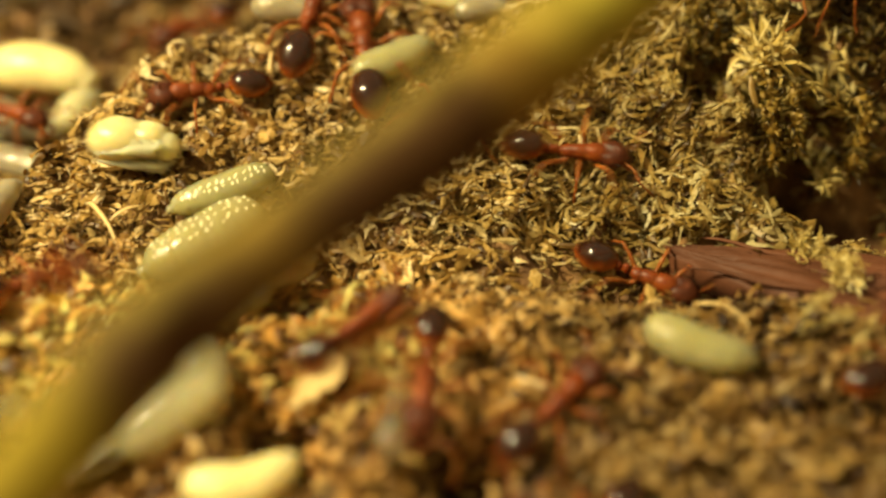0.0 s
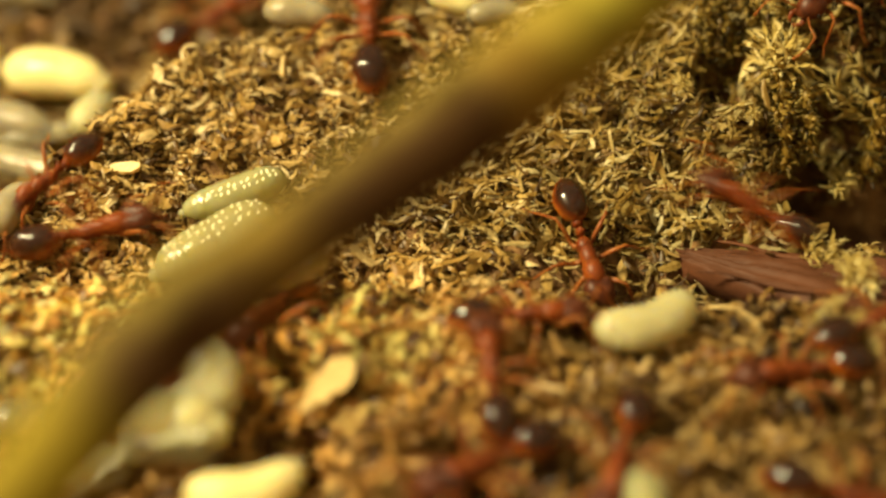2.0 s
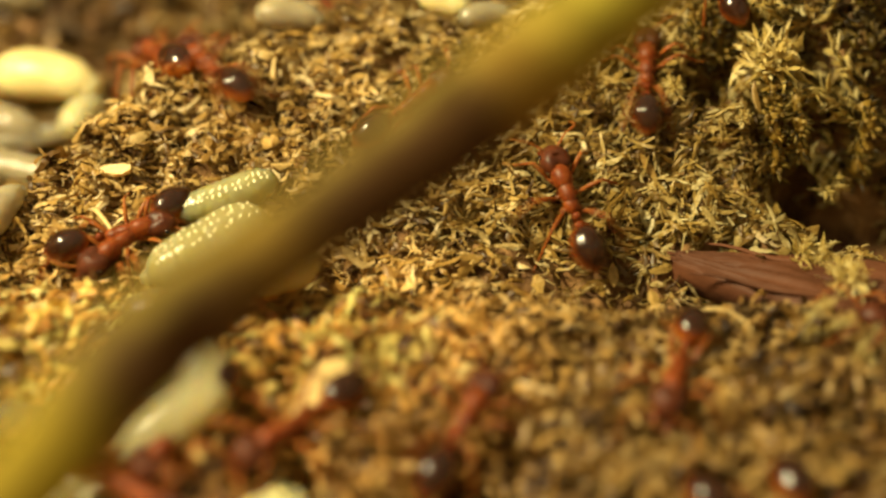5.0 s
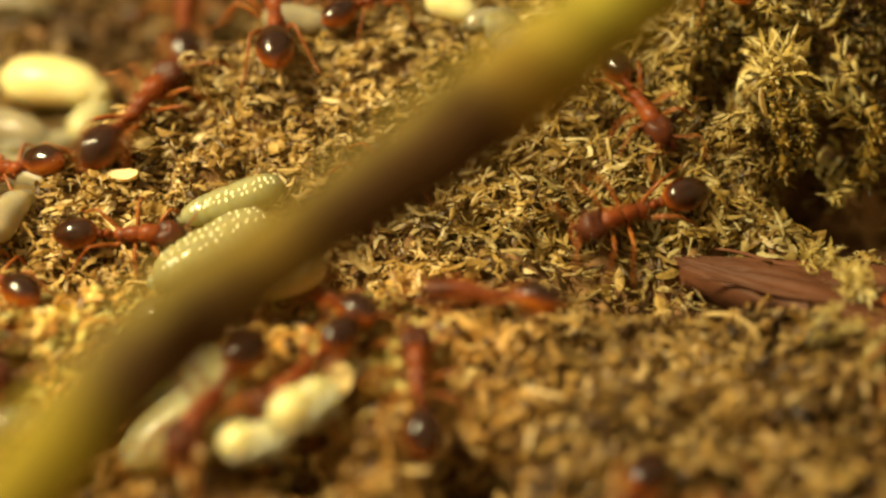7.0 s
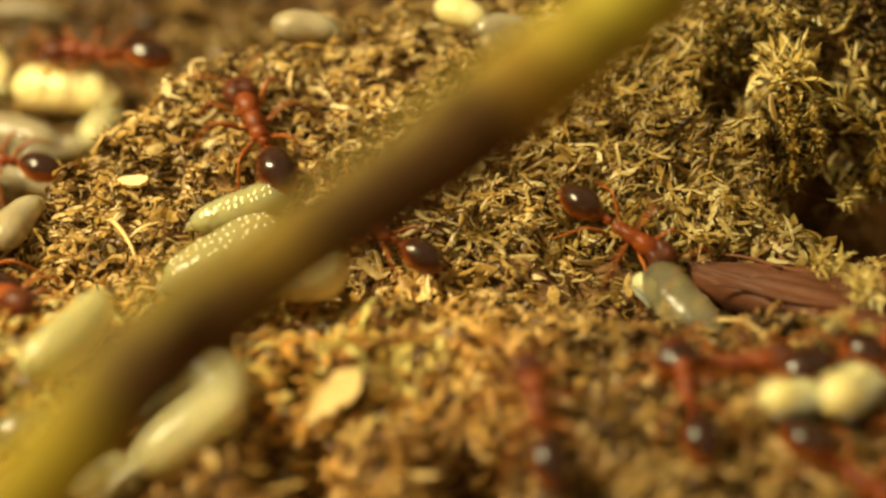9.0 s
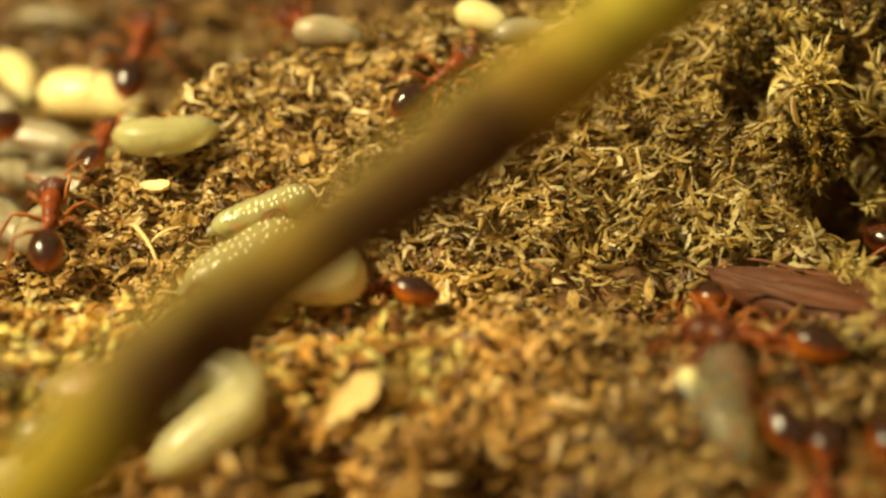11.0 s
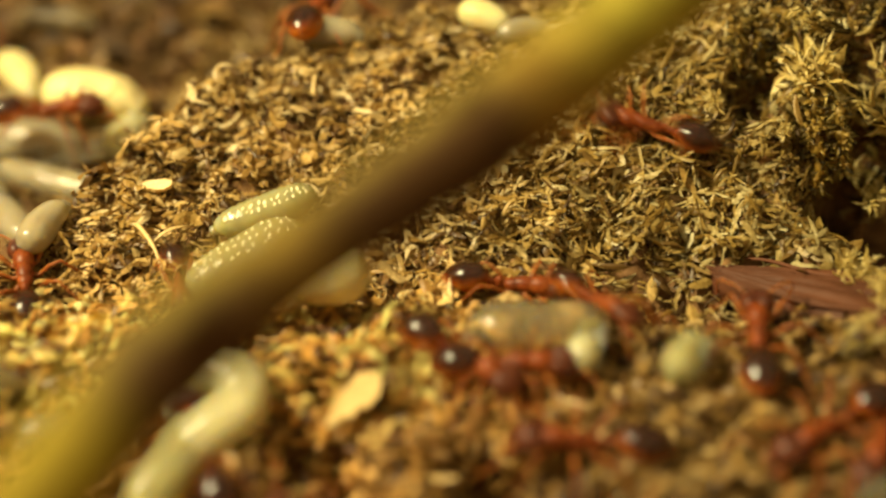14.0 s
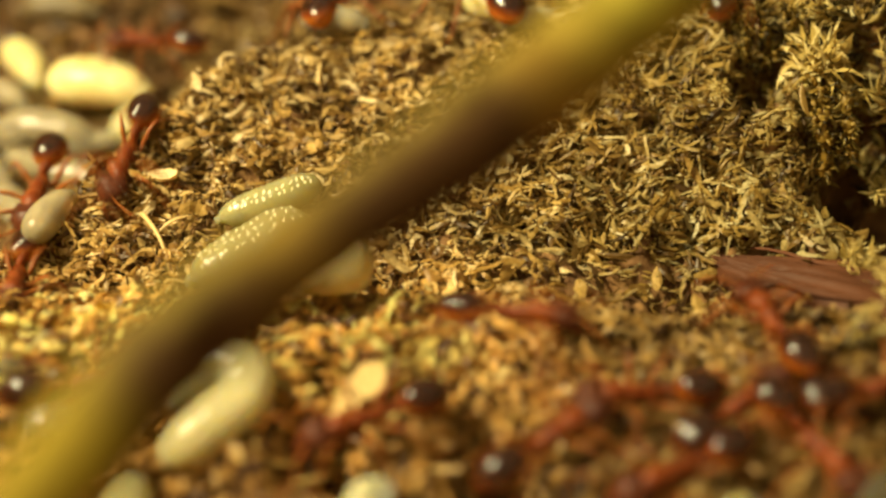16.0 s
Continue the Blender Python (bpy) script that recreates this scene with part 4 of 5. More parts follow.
def stride(ant, track):
    """Swing the six legs in two sets of three while the ant is on the move."""
    legs = sorted((o for o in ant.children if o.name.startswith("leg")), key=lambda o: (o.location.y > 0, o.location.x))
    times = [r[0] for r in track]
    xs, ys = [r[1] for r in track], [r[2] for r in track]
    for k, leg in enumerate(legs):
        side = 1 if k > 2 else -1
        flip = 1 if (k % 3 + (k > 2)) % 2 else -1
        at, rows, phase = leg.location.copy(), [], 0.7 * k
        for i in range(81):
            t = i * 0.2
            v = math.hypot(np.interp(t + 0.1, times, xs) - np.interp(t - 0.1, times, xs), np.interp(t + 0.1, times, ys) - np.interp(t - 0.1, times, ys)) / 0.2
            go = min(1.0, v / 2.0)
            swing = (6 + 16 * go) * math.sin(2 * math.pi * (i * (0.08 + 0.21 * go)) + phase * (1 - go)) * flip
            raise_ = -go * 7 * math.cos(2 * math.pi * (i * 0.29)) * flip * side
            rows.append((t, Matrix.Translation(at) @ pose(0, 0, 0, raise_, 0, swing)))
        walk(leg, rows)


ANTS = [
    (0.88, [(0, -6.9, 5.52, -170, 0), (0.5, -6.9, 3.7, -138, 0), (1, -8.98, 0.56, -133, 0), (1.5, -8.54, -3.34, -70, 0), (2, -6.92, -5.38, -72, 0), (2.5, -6.9, -6.82, -88, 0), (3, -5.94, -8.6, -71, 0), (3.5, -4.18, -9.31, -29, 0.11), (4, -2.98, -10.53, -29, 0), (6.3, -13.77, -5.87, -39, 0), (7, -12.51, -5.12, -28, 0), (7.17, -11.93, -4.9, 20, 0), (7.33, -11.36, -4.68, 68, 0), (7.5, -10.79, -4.47, 117, 0), (8, -10.36, -3.93, 68, 0), (8.25, -10.66, -4.45, 19, 0), (8.5, -10.96, -4.97, -30, 0), (9, -13.95, -4.68, -46, 0), (14, -14.51, -7.01, -26, 0), (15, -13.95, -5.54, -29, 0), (15.5, -11.49, -5.8, -23, 0), (16, -10.11, -5.84, 13, 0)]),
    (1.15, [(0, -1.92, 6.87, 97, 0), (0.5, -3.56, 6.7, 113, 0), (1, -5.44, 7.15, 131, 0), (1.5, -9.54, 17.77, 154, 1.11), (1.75, -9.3, 16.62, 100, 0.74), (2, -9.07, 15.47, 46, 0.41), (2.5, -7.96, 16.4, 41, 0), (3, -8.44, 16.05, 46, 0), (3.5, -9.61, 13.13, 35, 1.22), (4, -8.54, 8.72, 75, 0), (6.3, -9.69, 8.02, 140, 0.09), (6.5, -9.84, 7.65, 136, 0), (7, -9.7, 14.53, 97, 1.36), (7.5, -9.88, 15.99, 91, 1.63), (7.75, -10.07, 13.99, 153, 1.85), (8, -10.25, 11.99, 216, 2.01), (8.5, -11.46, 12.14, 187, 2.1), (9, -12.68, 11.84, 175, 2.1), (9.5, -12.18, 12.72, 129, 2.1), (10, -12.96, 14.08, 113, 2.1), (12.3, -11.56, 9.17, 67, 2.1), (12.5, -11.73, 9.05, 64, 2.1), (13, -9.23, 13.84, 39, 0.64), (13.5, -5.98, 18.43, 41, 0), (14, -5.13, 10.12, 93, 0), (14.5, -5.16, 10.33, 95, 0), (15, -5.31, 10.27, 95, 0), (15.5, -5.18, 10.2, 96, 0), (16, -4.92, 10.34, 96, 0)]),
    (1.15, [(0, -3.75, 8.5, 78, 0), (0.5, -3.25, 9.1, 89, 0), (1, -3.22, 9.52, 113, 0), (1.5, -5.69, 8.3, 98, 0), (2, -2.21, 8.05, 93, 0), (2.5, -1.18, 11.52, 86, 0), (3.25, -2.23, 17.77, 129, 0), (4, -3.27, 24.01, 172, 0), (5.15, -4.29, 16.11, 132, 0), (6.3, -5.3, 8.2, 91, 0), (6.5, -5.41, 8.21, 93, 0), (7, -5.18, 8.49, 95, 0), (7.5, -5.95, 20.19, 91, 0), (8, -4.06, 23.24, 74, 0), (10, -4.32, 26.89, 141, 0), (14, -1.94, 25.14, 153, 0), (15, 1.73, 11.96, 111, 0), (15.5, 1.01, 10.11, 84, 0), (16, 0.39, 10.01, 116, 0)]),
    (0.88, [(0, -14.68, 7.74, -24, 2.1), (0.25, -14.38, 8.37, -77, 2.1), (0.5, -14.08, 9, -130, 2.1), (1, -10.47, 4.72, -142, 0), (1.5, -12.5, 5.27, -178, 1.21), (2, -11.72, 2.3, -133, 0), (2.5, -13.27, 0.56, -190, 0), (2.67, -14.03, 1.21, -137, 0), (2.83, -14.78, 1.86, -84, 1.2), (3, -15.53, 2.52, -31, 2.1), (3.5, -10.74, 0.73, -20, 0), (4, -9.05, 0.13, 6, 0), (6.3, -10.52, 0.85, 26, 0), (6.5, -10.71, 0.89, 30, 0), (7, -9.27, 0.53, -1, 0), (7.5, -10.35, 0.03, -32, 0), (7.67, -11.04, 0.12, -81, 0), (7.83, -11.72, 0.22, -130, 0), (8, -12.4, 0.31, -178, 0), (8.25, -12.75, -0.49, -140, 0), (8.5, -13.11, -1.3, -101, 0), (9, -12.53, -2.36, -52, 0), (9.25, -12.35, -0.71, 2, 0), (9.5, -12.18, 0.93, 55, 0), (10, -14.19, 6.63, 30, 2.1), (10.77, -12.39, 5.79, 82, 1.46), (11.53, -10.58, 4.96, 135, 0), (12.3, -8.78, 4.12, 187, 0), (12.5, -8.72, 4.14, 187, 0), (13, -8.62, 3.66, 189, 0), (13.5, -9.2, 0.95, 245, 0), (14, -8.38, -1.11, 287, 0), (14.5, -7.21, -6.8, 278, 0), (15, -7.76, -8.38, 246, 0), (15.5, -8.21, -10.32, 266, 0), (16, -8.21, -10.32, 266, 0)]),
    (0.98, [(0, -10.83, -2.93, 58, 0), (0.17, -12.01, -0.21, 117, 0), (0.33, -13.19, 2.51, 176, 0.19), (0.5, -14.38, 5.23, 235, 2.1), (1, -15.69, 3.39, 258, 2.1), (1.5, -14.74, 2.95, 312, 2.04), (2, -10.38, 0.34, 376, 0), (2.5, -7.73, 0.41, 381, 0), (2.67, -6.83, 0.76, 330, 0), (2.83, -5.94, 1.11, 278, 0), (3, -5.04, 1.46, 226, 0), (3.25, -3.99, 3.31, 157, 0), (3.5, -2.95, 5.16, 87, 0), (4, -2.68, 8.7, 94, 0), (6.3, -13.19, 3.42, 159, 1), (6.5, -13.05, 3.93, 158, 1.17), (7, -13.1, 3.74, 155, 1.1), (7.5, -12.94, 3.85, 161, 0.84), (8, -13.04, 3.88, 164, 1.11), (8.5, -14.45, 5.8, 175, 2.1), (9, -14.99, 5.97, 161, 2.1), (9.5, -15.8, 6.39, 157, 2.1), (10, -17.01, 6, 170, 2.1), (10.77, -17.04, 6.58, 225, 2.1), (11.53, -17.07, 7.17, 280, 2.1), (12.3, -17.1, 7.75, 335, 2.1), (12.5, -17.2, 7.66, 335, 2.1), (13, -16.15, 7.13, 333, 2.1), (13.5, -15.64, 7.15, 336, 2.1), (14, -15.17, 9.02, 366, 2.1), (14.5, -13.65, 10.27, 360, 2.1), (15, -11.27, 11.12, 394, 2.1), (15.25, -10.67, 9.07, 452, 2.08), (15.5, -10.06, 7.02, 510, 0), (15.75, -10.39, 5.32, 565, 0), (16, -10.71, 3.62, 620, 0)]),
    (0.93, [(0, -15.3, 1.26, -35, 1.11), (1, -15.64, 2, -37, 2.02), (2, -15.21, 2.69, -36, 2.09), (2.5, -15.93, 3.53, -29, 2.1), (3, -4.93, 2.59, -6, 0), (3.25, -4.89, 2.56, -65, 0), (3.5, -4.86, 2.52, -124, 0), (4, -6.73, 2, -56, 0), (4.77, -8.31, 0.76, -114, 0), (5.53, -9.89, -0.49, -172, 0), (6.3, -11.47, -1.73, -229, 0), (6.5, -11.53, -1.69, -231, 0), (7, -12.64, -1.57, -226, 0), (7.5, -11.66, -4.05, -219, 0), (8, -12.18, -4.63, -196, 0), (8.5, -12.38, -4.92, -189, 0), (9, -13.42, -0.32, -232, 0), (9.5, -13.81, -0.77, -218, 0), (10, -12.07, 2.16, -271, 0), (12.3, -12.33, -3.48, -244, 0), (12.5, -12.23, -3.89, -245, 0), (13, -12.49, -2.82, -230, 0), (13.5, -12.8, -1.32, -246, 0), (14, -12.96, -0.98, -252, 0), (14.5, -13.01, -0.94, -249, 0), (15, -14.21, 1.56, -242, 0.34), (15.5, -14.11, 1.63, -256, 0.32), (15.67, -13.84, 0.71, -198, 0), (15.83, -13.57, -0.22, -140, 0), (16, -13.31, -1.15, -82, 0)]),
    (0.88, [(0, 4.46, 3.07, -10, 0), (0.5, 2.67, 2.76, 14, 0), (1, 6.41, 0.31, -15, 0), (1.5, 8.29, -4.87, -6, 0), (2, 11.6, -4.3, 28, 0), (2.5, 12.29, 1.47, 78, 0), (3, 13.46, 3.85, 86, 1.69), (3.5, 10.32, 3.23, 116, 0), (4, 9.64, 4.32, 117, 0.57), (5.15, 6.54, 5.53, 77, 0), (6.3, 3.44, 6.73, 37, 0), (6.5, 3.29, 6.9, 37, 0), (6.75, 4.88, 5.97, -15, 0), (7, 6.48, 5.04, -68, 0), (7.5, 7.43, 4.14, -37, 0), (8, 9.67, 0.93, -76, 0), (8.5, 9.78, -4.27, -76, 0), (9, 11.71, -5.98, -56, 0), (9.5, 12.51, -4.7, 12, 0), (10, 13.32, -3.41, 80, 0), (12.3, 13.74, 3.89, 15, 1.4), (12.5, 13.68, 3.85, 15, 1.5), (12.67, 12.22, 3.58, 66, 0.27), (12.83, 10.75, 3.31, 117, 0), (13, 9.28, 3.04, 168, 0), (13.5, 7.74, 2.47, 180, 0), (14, 5.95, 4.42, 156, 0), (14.25, 4.29, 5.8, 98, 0), (14.5, 2.62, 7.18, 39, 0), (14.75, 5.81, 7.08, 85, 0), (15, 9.01, 6.98, 131, 0), (15.5, 9.2, 7.04, 133, 0), (15.75, 9.1, 7.97, 93, 0), (16, 9, 8.9, 54, 0)]),
    (0.88, [(0, 6.35, -0.7, -28, 0), (0.5, 5.85, -0.9, -73, 0), (1, 5.8, -2, -87, 0), (1.5, 5.2, -5.87, -91, 0), (2, 4.49, -8.28, -110, 0), (2.5, 3.7, -10.24, -121, 0), (2.75, 5.3, -10.53, -63, 0), (3, 6.9, -10.81, -5, 0), (4.1, 6.69, -8.02, -64, 0), (5.2, 6.48, -5.23, -123, 0), (6.3, 6.27, -2.44, -183, 0), (6.5, 6.41, -1.34, -182, 0), (7, 1.5, -2.96, -190, 0), (7.5, -1.7, -2.75, -144, 0), (7.75, -3.14, -3.11, -189, 0), (8, -4.58, -3.48, -233, 0), (8.5, -4.82, -1.52, -226, 0), (8.75, -5.61, -2.41, -172, 0), (9, -6.4, -3.3, -118, 0), (9.25, -7.03, -1.92, -184, 0), (9.5, -7.66, -0.53, -250, 0), (10, -5.82, 0.76, -244, 0), (10.77, -6.06, -0.94, -196, 0), (11.53, -6.3, -2.64, -149, 0), (12.3, -6.55, -4.34, -101, 0), (12.5, -6.69, -8.01, -72, 0), (12.67, -6.91, -7.83, -128, 0), (12.83, -7.13, -7.66, -183, 0), (13, -7.36, -7.48, -239, 0), (13.5, -8.12, -7.44, -220, 0), (14, -6.34, -7.63, -248, 0), (14.17, -6.26, -8.06, -303, 0), (14.33, -6.18, -8.49, -357, 0), (14.5, -6.09, -8.92, -411, 0), (14.75, -7.18, -8.77, -469, 0), (15, -8.27, -8.61, -527, 0), (16, -9.1, -10.09, -552, 0)]),
    (0.88, [(0, 0, -6.5, -96, 0.72), (0.5, -0.09, -6.92, -93, 0.3), (1, 0.19, -5.72, -95, 0.09), (1.5, 0.08, -10.21, -99, 0.27), (2.25, 1.4, -10.3, -42, 0.13), (3, 2.71, -10.39, 16, 0), (4.65, 1.18, -8.32, 54, 0.3), (6.3, -0.34, -6.25, 93, 0.17), (7, -0.4, -6.26, 94, 0.14), (7.5, 0.02, -5.91, 113, 0.13), (7.75, 1.8, -6.68, 71, 0.54), (8, 3.58, -7.44, 29, 0), (8.5, 4.98, -7.09, 41, 0), (9, 2.34, -7.09, 98, 0.4), (9.5, -0.17, -3.5, 132, 0), (10, -3.15, 0.09, 125, 0), (11.15, -2.63, -2.58, 180, 0), (12.3, -2.1, -5.25, 235, 0), (12.5, -2.16, -5.12, 236, 0), (12.67, -2.52, -4.42, 177, 0), (12.83, -2.87, -3.72, 117, 0), (13, -3.23, -3.02, 58, 0), (13.5, -0.65, -3.27, 26, 0), (14, 1.36, -1.03, -9, 0), (14.5, 2.44, -3.25, -18, 0), (15, 3.53, -4.41, -50, 0), (15.5, 4.35, -4.81, -55, 0), (16, 1.14, -3.83, -6, 0)]),
    (0.88, [(0, -1.94, -4.69, 43, 0), (0.17, -0.29, -3.35, 96, 0), (0.33, 1.35, -2.01, 149, 0), (0.5, 2.99, -0.67, 202, 0), (1, -0.94, 0.11, 209, 0), (1.5, -2.53, -1.5, 218, 0), (2, -4.3, -3.9, 240, 0), (2.17, -4.77, -3.66, 300, 0), (2.33, -5.23, -3.42, 360, 0), (2.5, -5.7, -3.18, 420, 0), (3, -5.62, -3.08, 420, 0), (3.5, -5.55, -3.14, 420, 0), (3.67, -5.61, -4.23, 364, 0), (3.83, -5.68, -5.33, 308, 0), (4, -5.75, -6.42, 252, 0.08), (6.3, -6.39, -7.52, 231, 0), (6.5, -6.48, -7.51, 230, 0), (7, -5.3, -6.98, 242, 0.89), (7.25, -5.2, -6.6, 177, 0.75), (7.5, -5.09, -6.22, 112, 0.43), (8, -4.65, -4.27, 76, 0), (8.25, -2.89, -1.94, 127, 0), (8.5, -1.12, 0.39, 178, 0), (9, -1.73, 0.69, 145, 0), (9.5, -2.9, 4.3, 84, 0), (10, -0.75, 6.6, 51, 0), (12.3, -0.85, 6.91, 43, 0), (12.5, -0.92, 6.84, 42, 0), (13, -2.18, 0.92, 25, 0), (13.5, -0.15, 0.2, 11, 0), (14, 1.18, -5.16, 0, 0), (14.5, 2.8, -5.58, 3, 0), (15, 6.75, -4.71, -20, 0), (15.5, 9.07, -4.41, -39, 0), (16, 10.27, -6.13, 12, 0)]),
    (0.88, [(0, -4.9, -0.9, 51, 0), (0.5, -5.12, -1, 54, 0), (1, -4.65, -3.01, 59, 0), (1.5, 1.04, -4.17, -1, 0), (2, 2.26, -4.12, 6, 0), (2.5, 4.05, -4.6, -3, 0), (3, 6.07, -6.27, 3, 0), (3.5, 6.98, -7.67, -26, 0), (4, 6.73, -9.5, -73, 0), (6.3, 7.97, -10.83, -10, 0), (7.03, 6.35, -10.69, 46, 0), (7.77, 4.73, -10.56, 102, 0), (8.5, 3.11, -10.42, 159, 0), (9, 6.23, -6.23, 94, 0), (9.5, 6.09, -6.19, 97, 0), (10, 7.45, -6.73, 79, 0), (11.15, 7.27, -5.94, 131, 0), (12.3, 7.09, -5.16, 183, 0), (13, 6.82, -5.32, 188, 0), (13.5, 4.37, -7.61, 223, 0), (14, 3.12, -7.52, 176, 0.09), (14.5, 2.74, -8.41, 236, 0.45), (14.75, 3.24, -7.83, 302, 0.08), (15, 3.75, -7.25, 369, 0), (15.25, 3.84, -7.26, 329, 0), (15.5, 3.93, -7.28, 289, 0), (15.75, 4.23, -6.8, 237, 0), (16, 4.53, -6.32, 186, 0)]),
    (0.96, [(0, 0.46, 4.26, 43, 0), (0.5, 0.24, 4.09, 43, 0), (1, 0.43, 3.83, 43, 0), (1.25, 2.42, 2.41, -10, 0), (1.5, 4.4, 1, -63, 0), (2, 4.32, 0.21, -74, 0), (2.5, 3.18, 0.07, -78, 0), (3, 4.39, 0.53, -12, 0), (3.5, 3.46, 1.7, 39, 0), (4, 2.76, 1.1, 49, 0), (5.15, 4.66, 1.58, 116, 0), (6.3, 6.56, 2.06, 183, 0), (6.5, 6.42, 2.16, 183, 0), (7, 6.26, 1.6, 201, 0), (7.25, 6.63, 0.35, 243, 0), (7.5, 7, -0.89, 284, 0), (8, 7.08, -6.48, 281, 0), (8.5, 9.05, -5.69, 269, 0), (8.75, 9.9, -5.36, 324, 0), (9, 10.75, -5.04, 379, 0), (9.17, 10.59, -5, 322, 0), (9.33, 10.43, -4.96, 266, 0), (9.5, 10.27, -4.92, 210, 0), (10, 8.88, -5.48, 205, 0), (11.15, 7.91, -4.06, 152, 0), (12.3, 6.94, -2.63, 98, 0), (12.5, 6.85, -3.07, 100, 0), (13, 8.42, -0.72, 120, 0), (13.5, 7.04, -3.85, 105, 0), (14, 7.83, -4.34, 82, 0), (14.5, 7.85, -4.31, 88, 0), (15, 6.77, -4.11, 120, 0), (15.5, 5.94, -3.6, 189, 0), (15.75, 7.06, -3.87, 146, 0), (16, 8.17, -4.13, 104, 0)]),
    (0.88, [(0, 12.45, -5.71, 25, 0), (0.17, 11.68, -6.46, -29, 0), (0.33, 10.91, -7.21, -83, 0), (0.5, 10.14, -7.96, -137, 0), (0.67, 10.3, -7.23, -77, 0), (0.83, 10.46, -6.51, -17, 0), (1, 10.61, -5.79, 43, 0), (1.5, 10.58, -5.34, 69, 0), (1.75, 9.99, -5.58, 129, 0), (2, 9.41, -5.83, 189, 0), (2.5, 8.32, -8.47, 174, 0), (3, 7.94, -10.34, 198, 0), (3.5, 8.99, -9.38, 217, 0), (3.75, 9.51, -9.95, 255, 0), (4, 10.04, -10.53, 292, 0), (6, 6.63, -9.9, 256, 0), (8, 3.22, -9.28, 220, 0), (8.5, 6.56, -8.89, 268, 0), (9, 9.91, -8.5, 316, 0), (9.25, 9.26, -8.11, 269, 0), (9.5, 8.61, -7.72, 223, 0), (10, 9.08, -9.01, 263, 0), (12.5, 5.23, -8.18, 229, 0), (13, 3.87, -9.46, 217, 0), (16, 6.52, -10.46, 203, 0)]),
    (0.93, [(0, 15.98, 0.17, 56, 0), (1.5, 16.12, 0.84, 86, 0), (2, 9.65, 1.29, 144, 0), (2.5, 6.3, 3.08, 135, 0), (3, 4.14, 6.01, 140, 0), (3.5, 7, 2.85, 130, 0), (3.75, 4.95, 4.62, 84, 0), (4, 2.91, 6.39, 39, 0), (6.3, -1.49, 2.59, 44, 0), (7, -1.6, 2.7, 45, 0), (8, -0.85, 3.8, 43, 0), (8.5, 2.69, 2.68, -13, 0), (9, 5.3, 1.19, -38, 0), (9.5, 5.64, 0.39, -50, 0), (10, 6.33, -1.13, -56, 0), (11.15, 7.15, -3.14, -98, 0), (12.3, 7.96, -5.15, -141, 0), (12.5, 7.89, -5.21, -141, 0), (13, 8.94, -5.67, -127, 0), (14, 10.44, -7.14, -120, 0), (15, 10.05, -6.08, -152, 0), (15.5, 9.17, -7.1, -150, 0), (15.75, 8.78, -7.37, -104, 0), (16, 8.39, -7.64, -57, 0)]),
    (0.88, [(0, 13.42, 8.17, -149, 0), (2.5, 11.72, 6.65, -135, 1.89), (2.67, 11.07, 5.39, -184, 0.7), (2.83, 10.42, 4.14, -233, 0.07), (3, 9.77, 2.88, -282, 0), (3.17, 9.39, 3.88, -227, 0.31), (3.33, 9, 4.88, -172, 0.57), (3.5, 8.62, 5.87, -117, 0.54), (3.67, 8.93, 6.57, -165, 0.38), (3.83, 9.25, 7.26, -213, 0), (4, 9.57, 7.96, -261, 0), (7, 9.73, 8.94, -256, 0), (8.5, 9.49, 9.08, -256, 0), (9, 3.27, 7.07, -320, 0), (9.25, 4.37, 5.72, -357, 0), (9.5, 5.47, 4.37, -394, 0), (10, 9.96, 0.78, -412, 0), (12.3, 15.57, 3.29, -401, 0), (12.9, 1.16, 1.83, -404, 0), (13, 3.18, 0.67, -396, 0), (13.5, 3.01, 1.22, -392, 0), (14, 3.57, -2.44, -422, 0), (14.5, 5.78, -4.4, -419, 0), (15, 5.51, -4.96, -352, 0), (15.25, 5.75, -5.97, -419, 0), (15.5, 5.99, -6.98, -485, 0), (15.67, 6.22, -6.9, -431, 0), (15.83, 6.45, -6.82, -377, 0), (16, 6.69, -6.74, -323, 0)]),
    (0.88, [(0, 3.49, -10.69, 151, 0), (2, 1.37, -6.28, 95, 0.45), (2.5, -0.25, -5.96, 117, 0.12), (3, 2.38, -6.81, 142, 0.12), (3.5, 0.37, -4.16, 125, 0), (3.75, -1.35, -5.4, 172, 0), (4, -3.06, -6.65, 219, 0.3), (6.3, -3.28, -7.7, 217, 0.3), (6.5, -3.4, -7.63, 217, 0.29), (7, -3.27, -5.84, 233, 0.3), (7.5, -2.82, -4.35, 204, 0), (7.6, -2.73, -3.69, 140, 0), (7.7, -2.65, -3.03, 77, 0), (7.85, 0.06, -3.27, 20, 0), (8, 2.78, -3.5, -37, 0), (8.5, 4.27, -4.27, -5, 0), (9, 7.48, -5.2, -2, 0), (9.3, 9.78, -6.28, -10, 0), (9.6, 12.3, -7.35, -4, 0), (10.4, 11.33, -8.14, -52, 0), (11.2, 10.36, -8.93, -99, 0), (12, 9.39, -9.72, -147, 0), (13, 1.21, -10.15, -179, 0.41), (14, -3.16, -10.24, -217, 0), (14.5, -3.19, -6.81, -235, 0.32), (15, -2.9, -4.08, -196, 0), (15.5, -2.35, -6.87, -159, 0.3), (16, -2.31, -7.22, -157, 0.29)]),
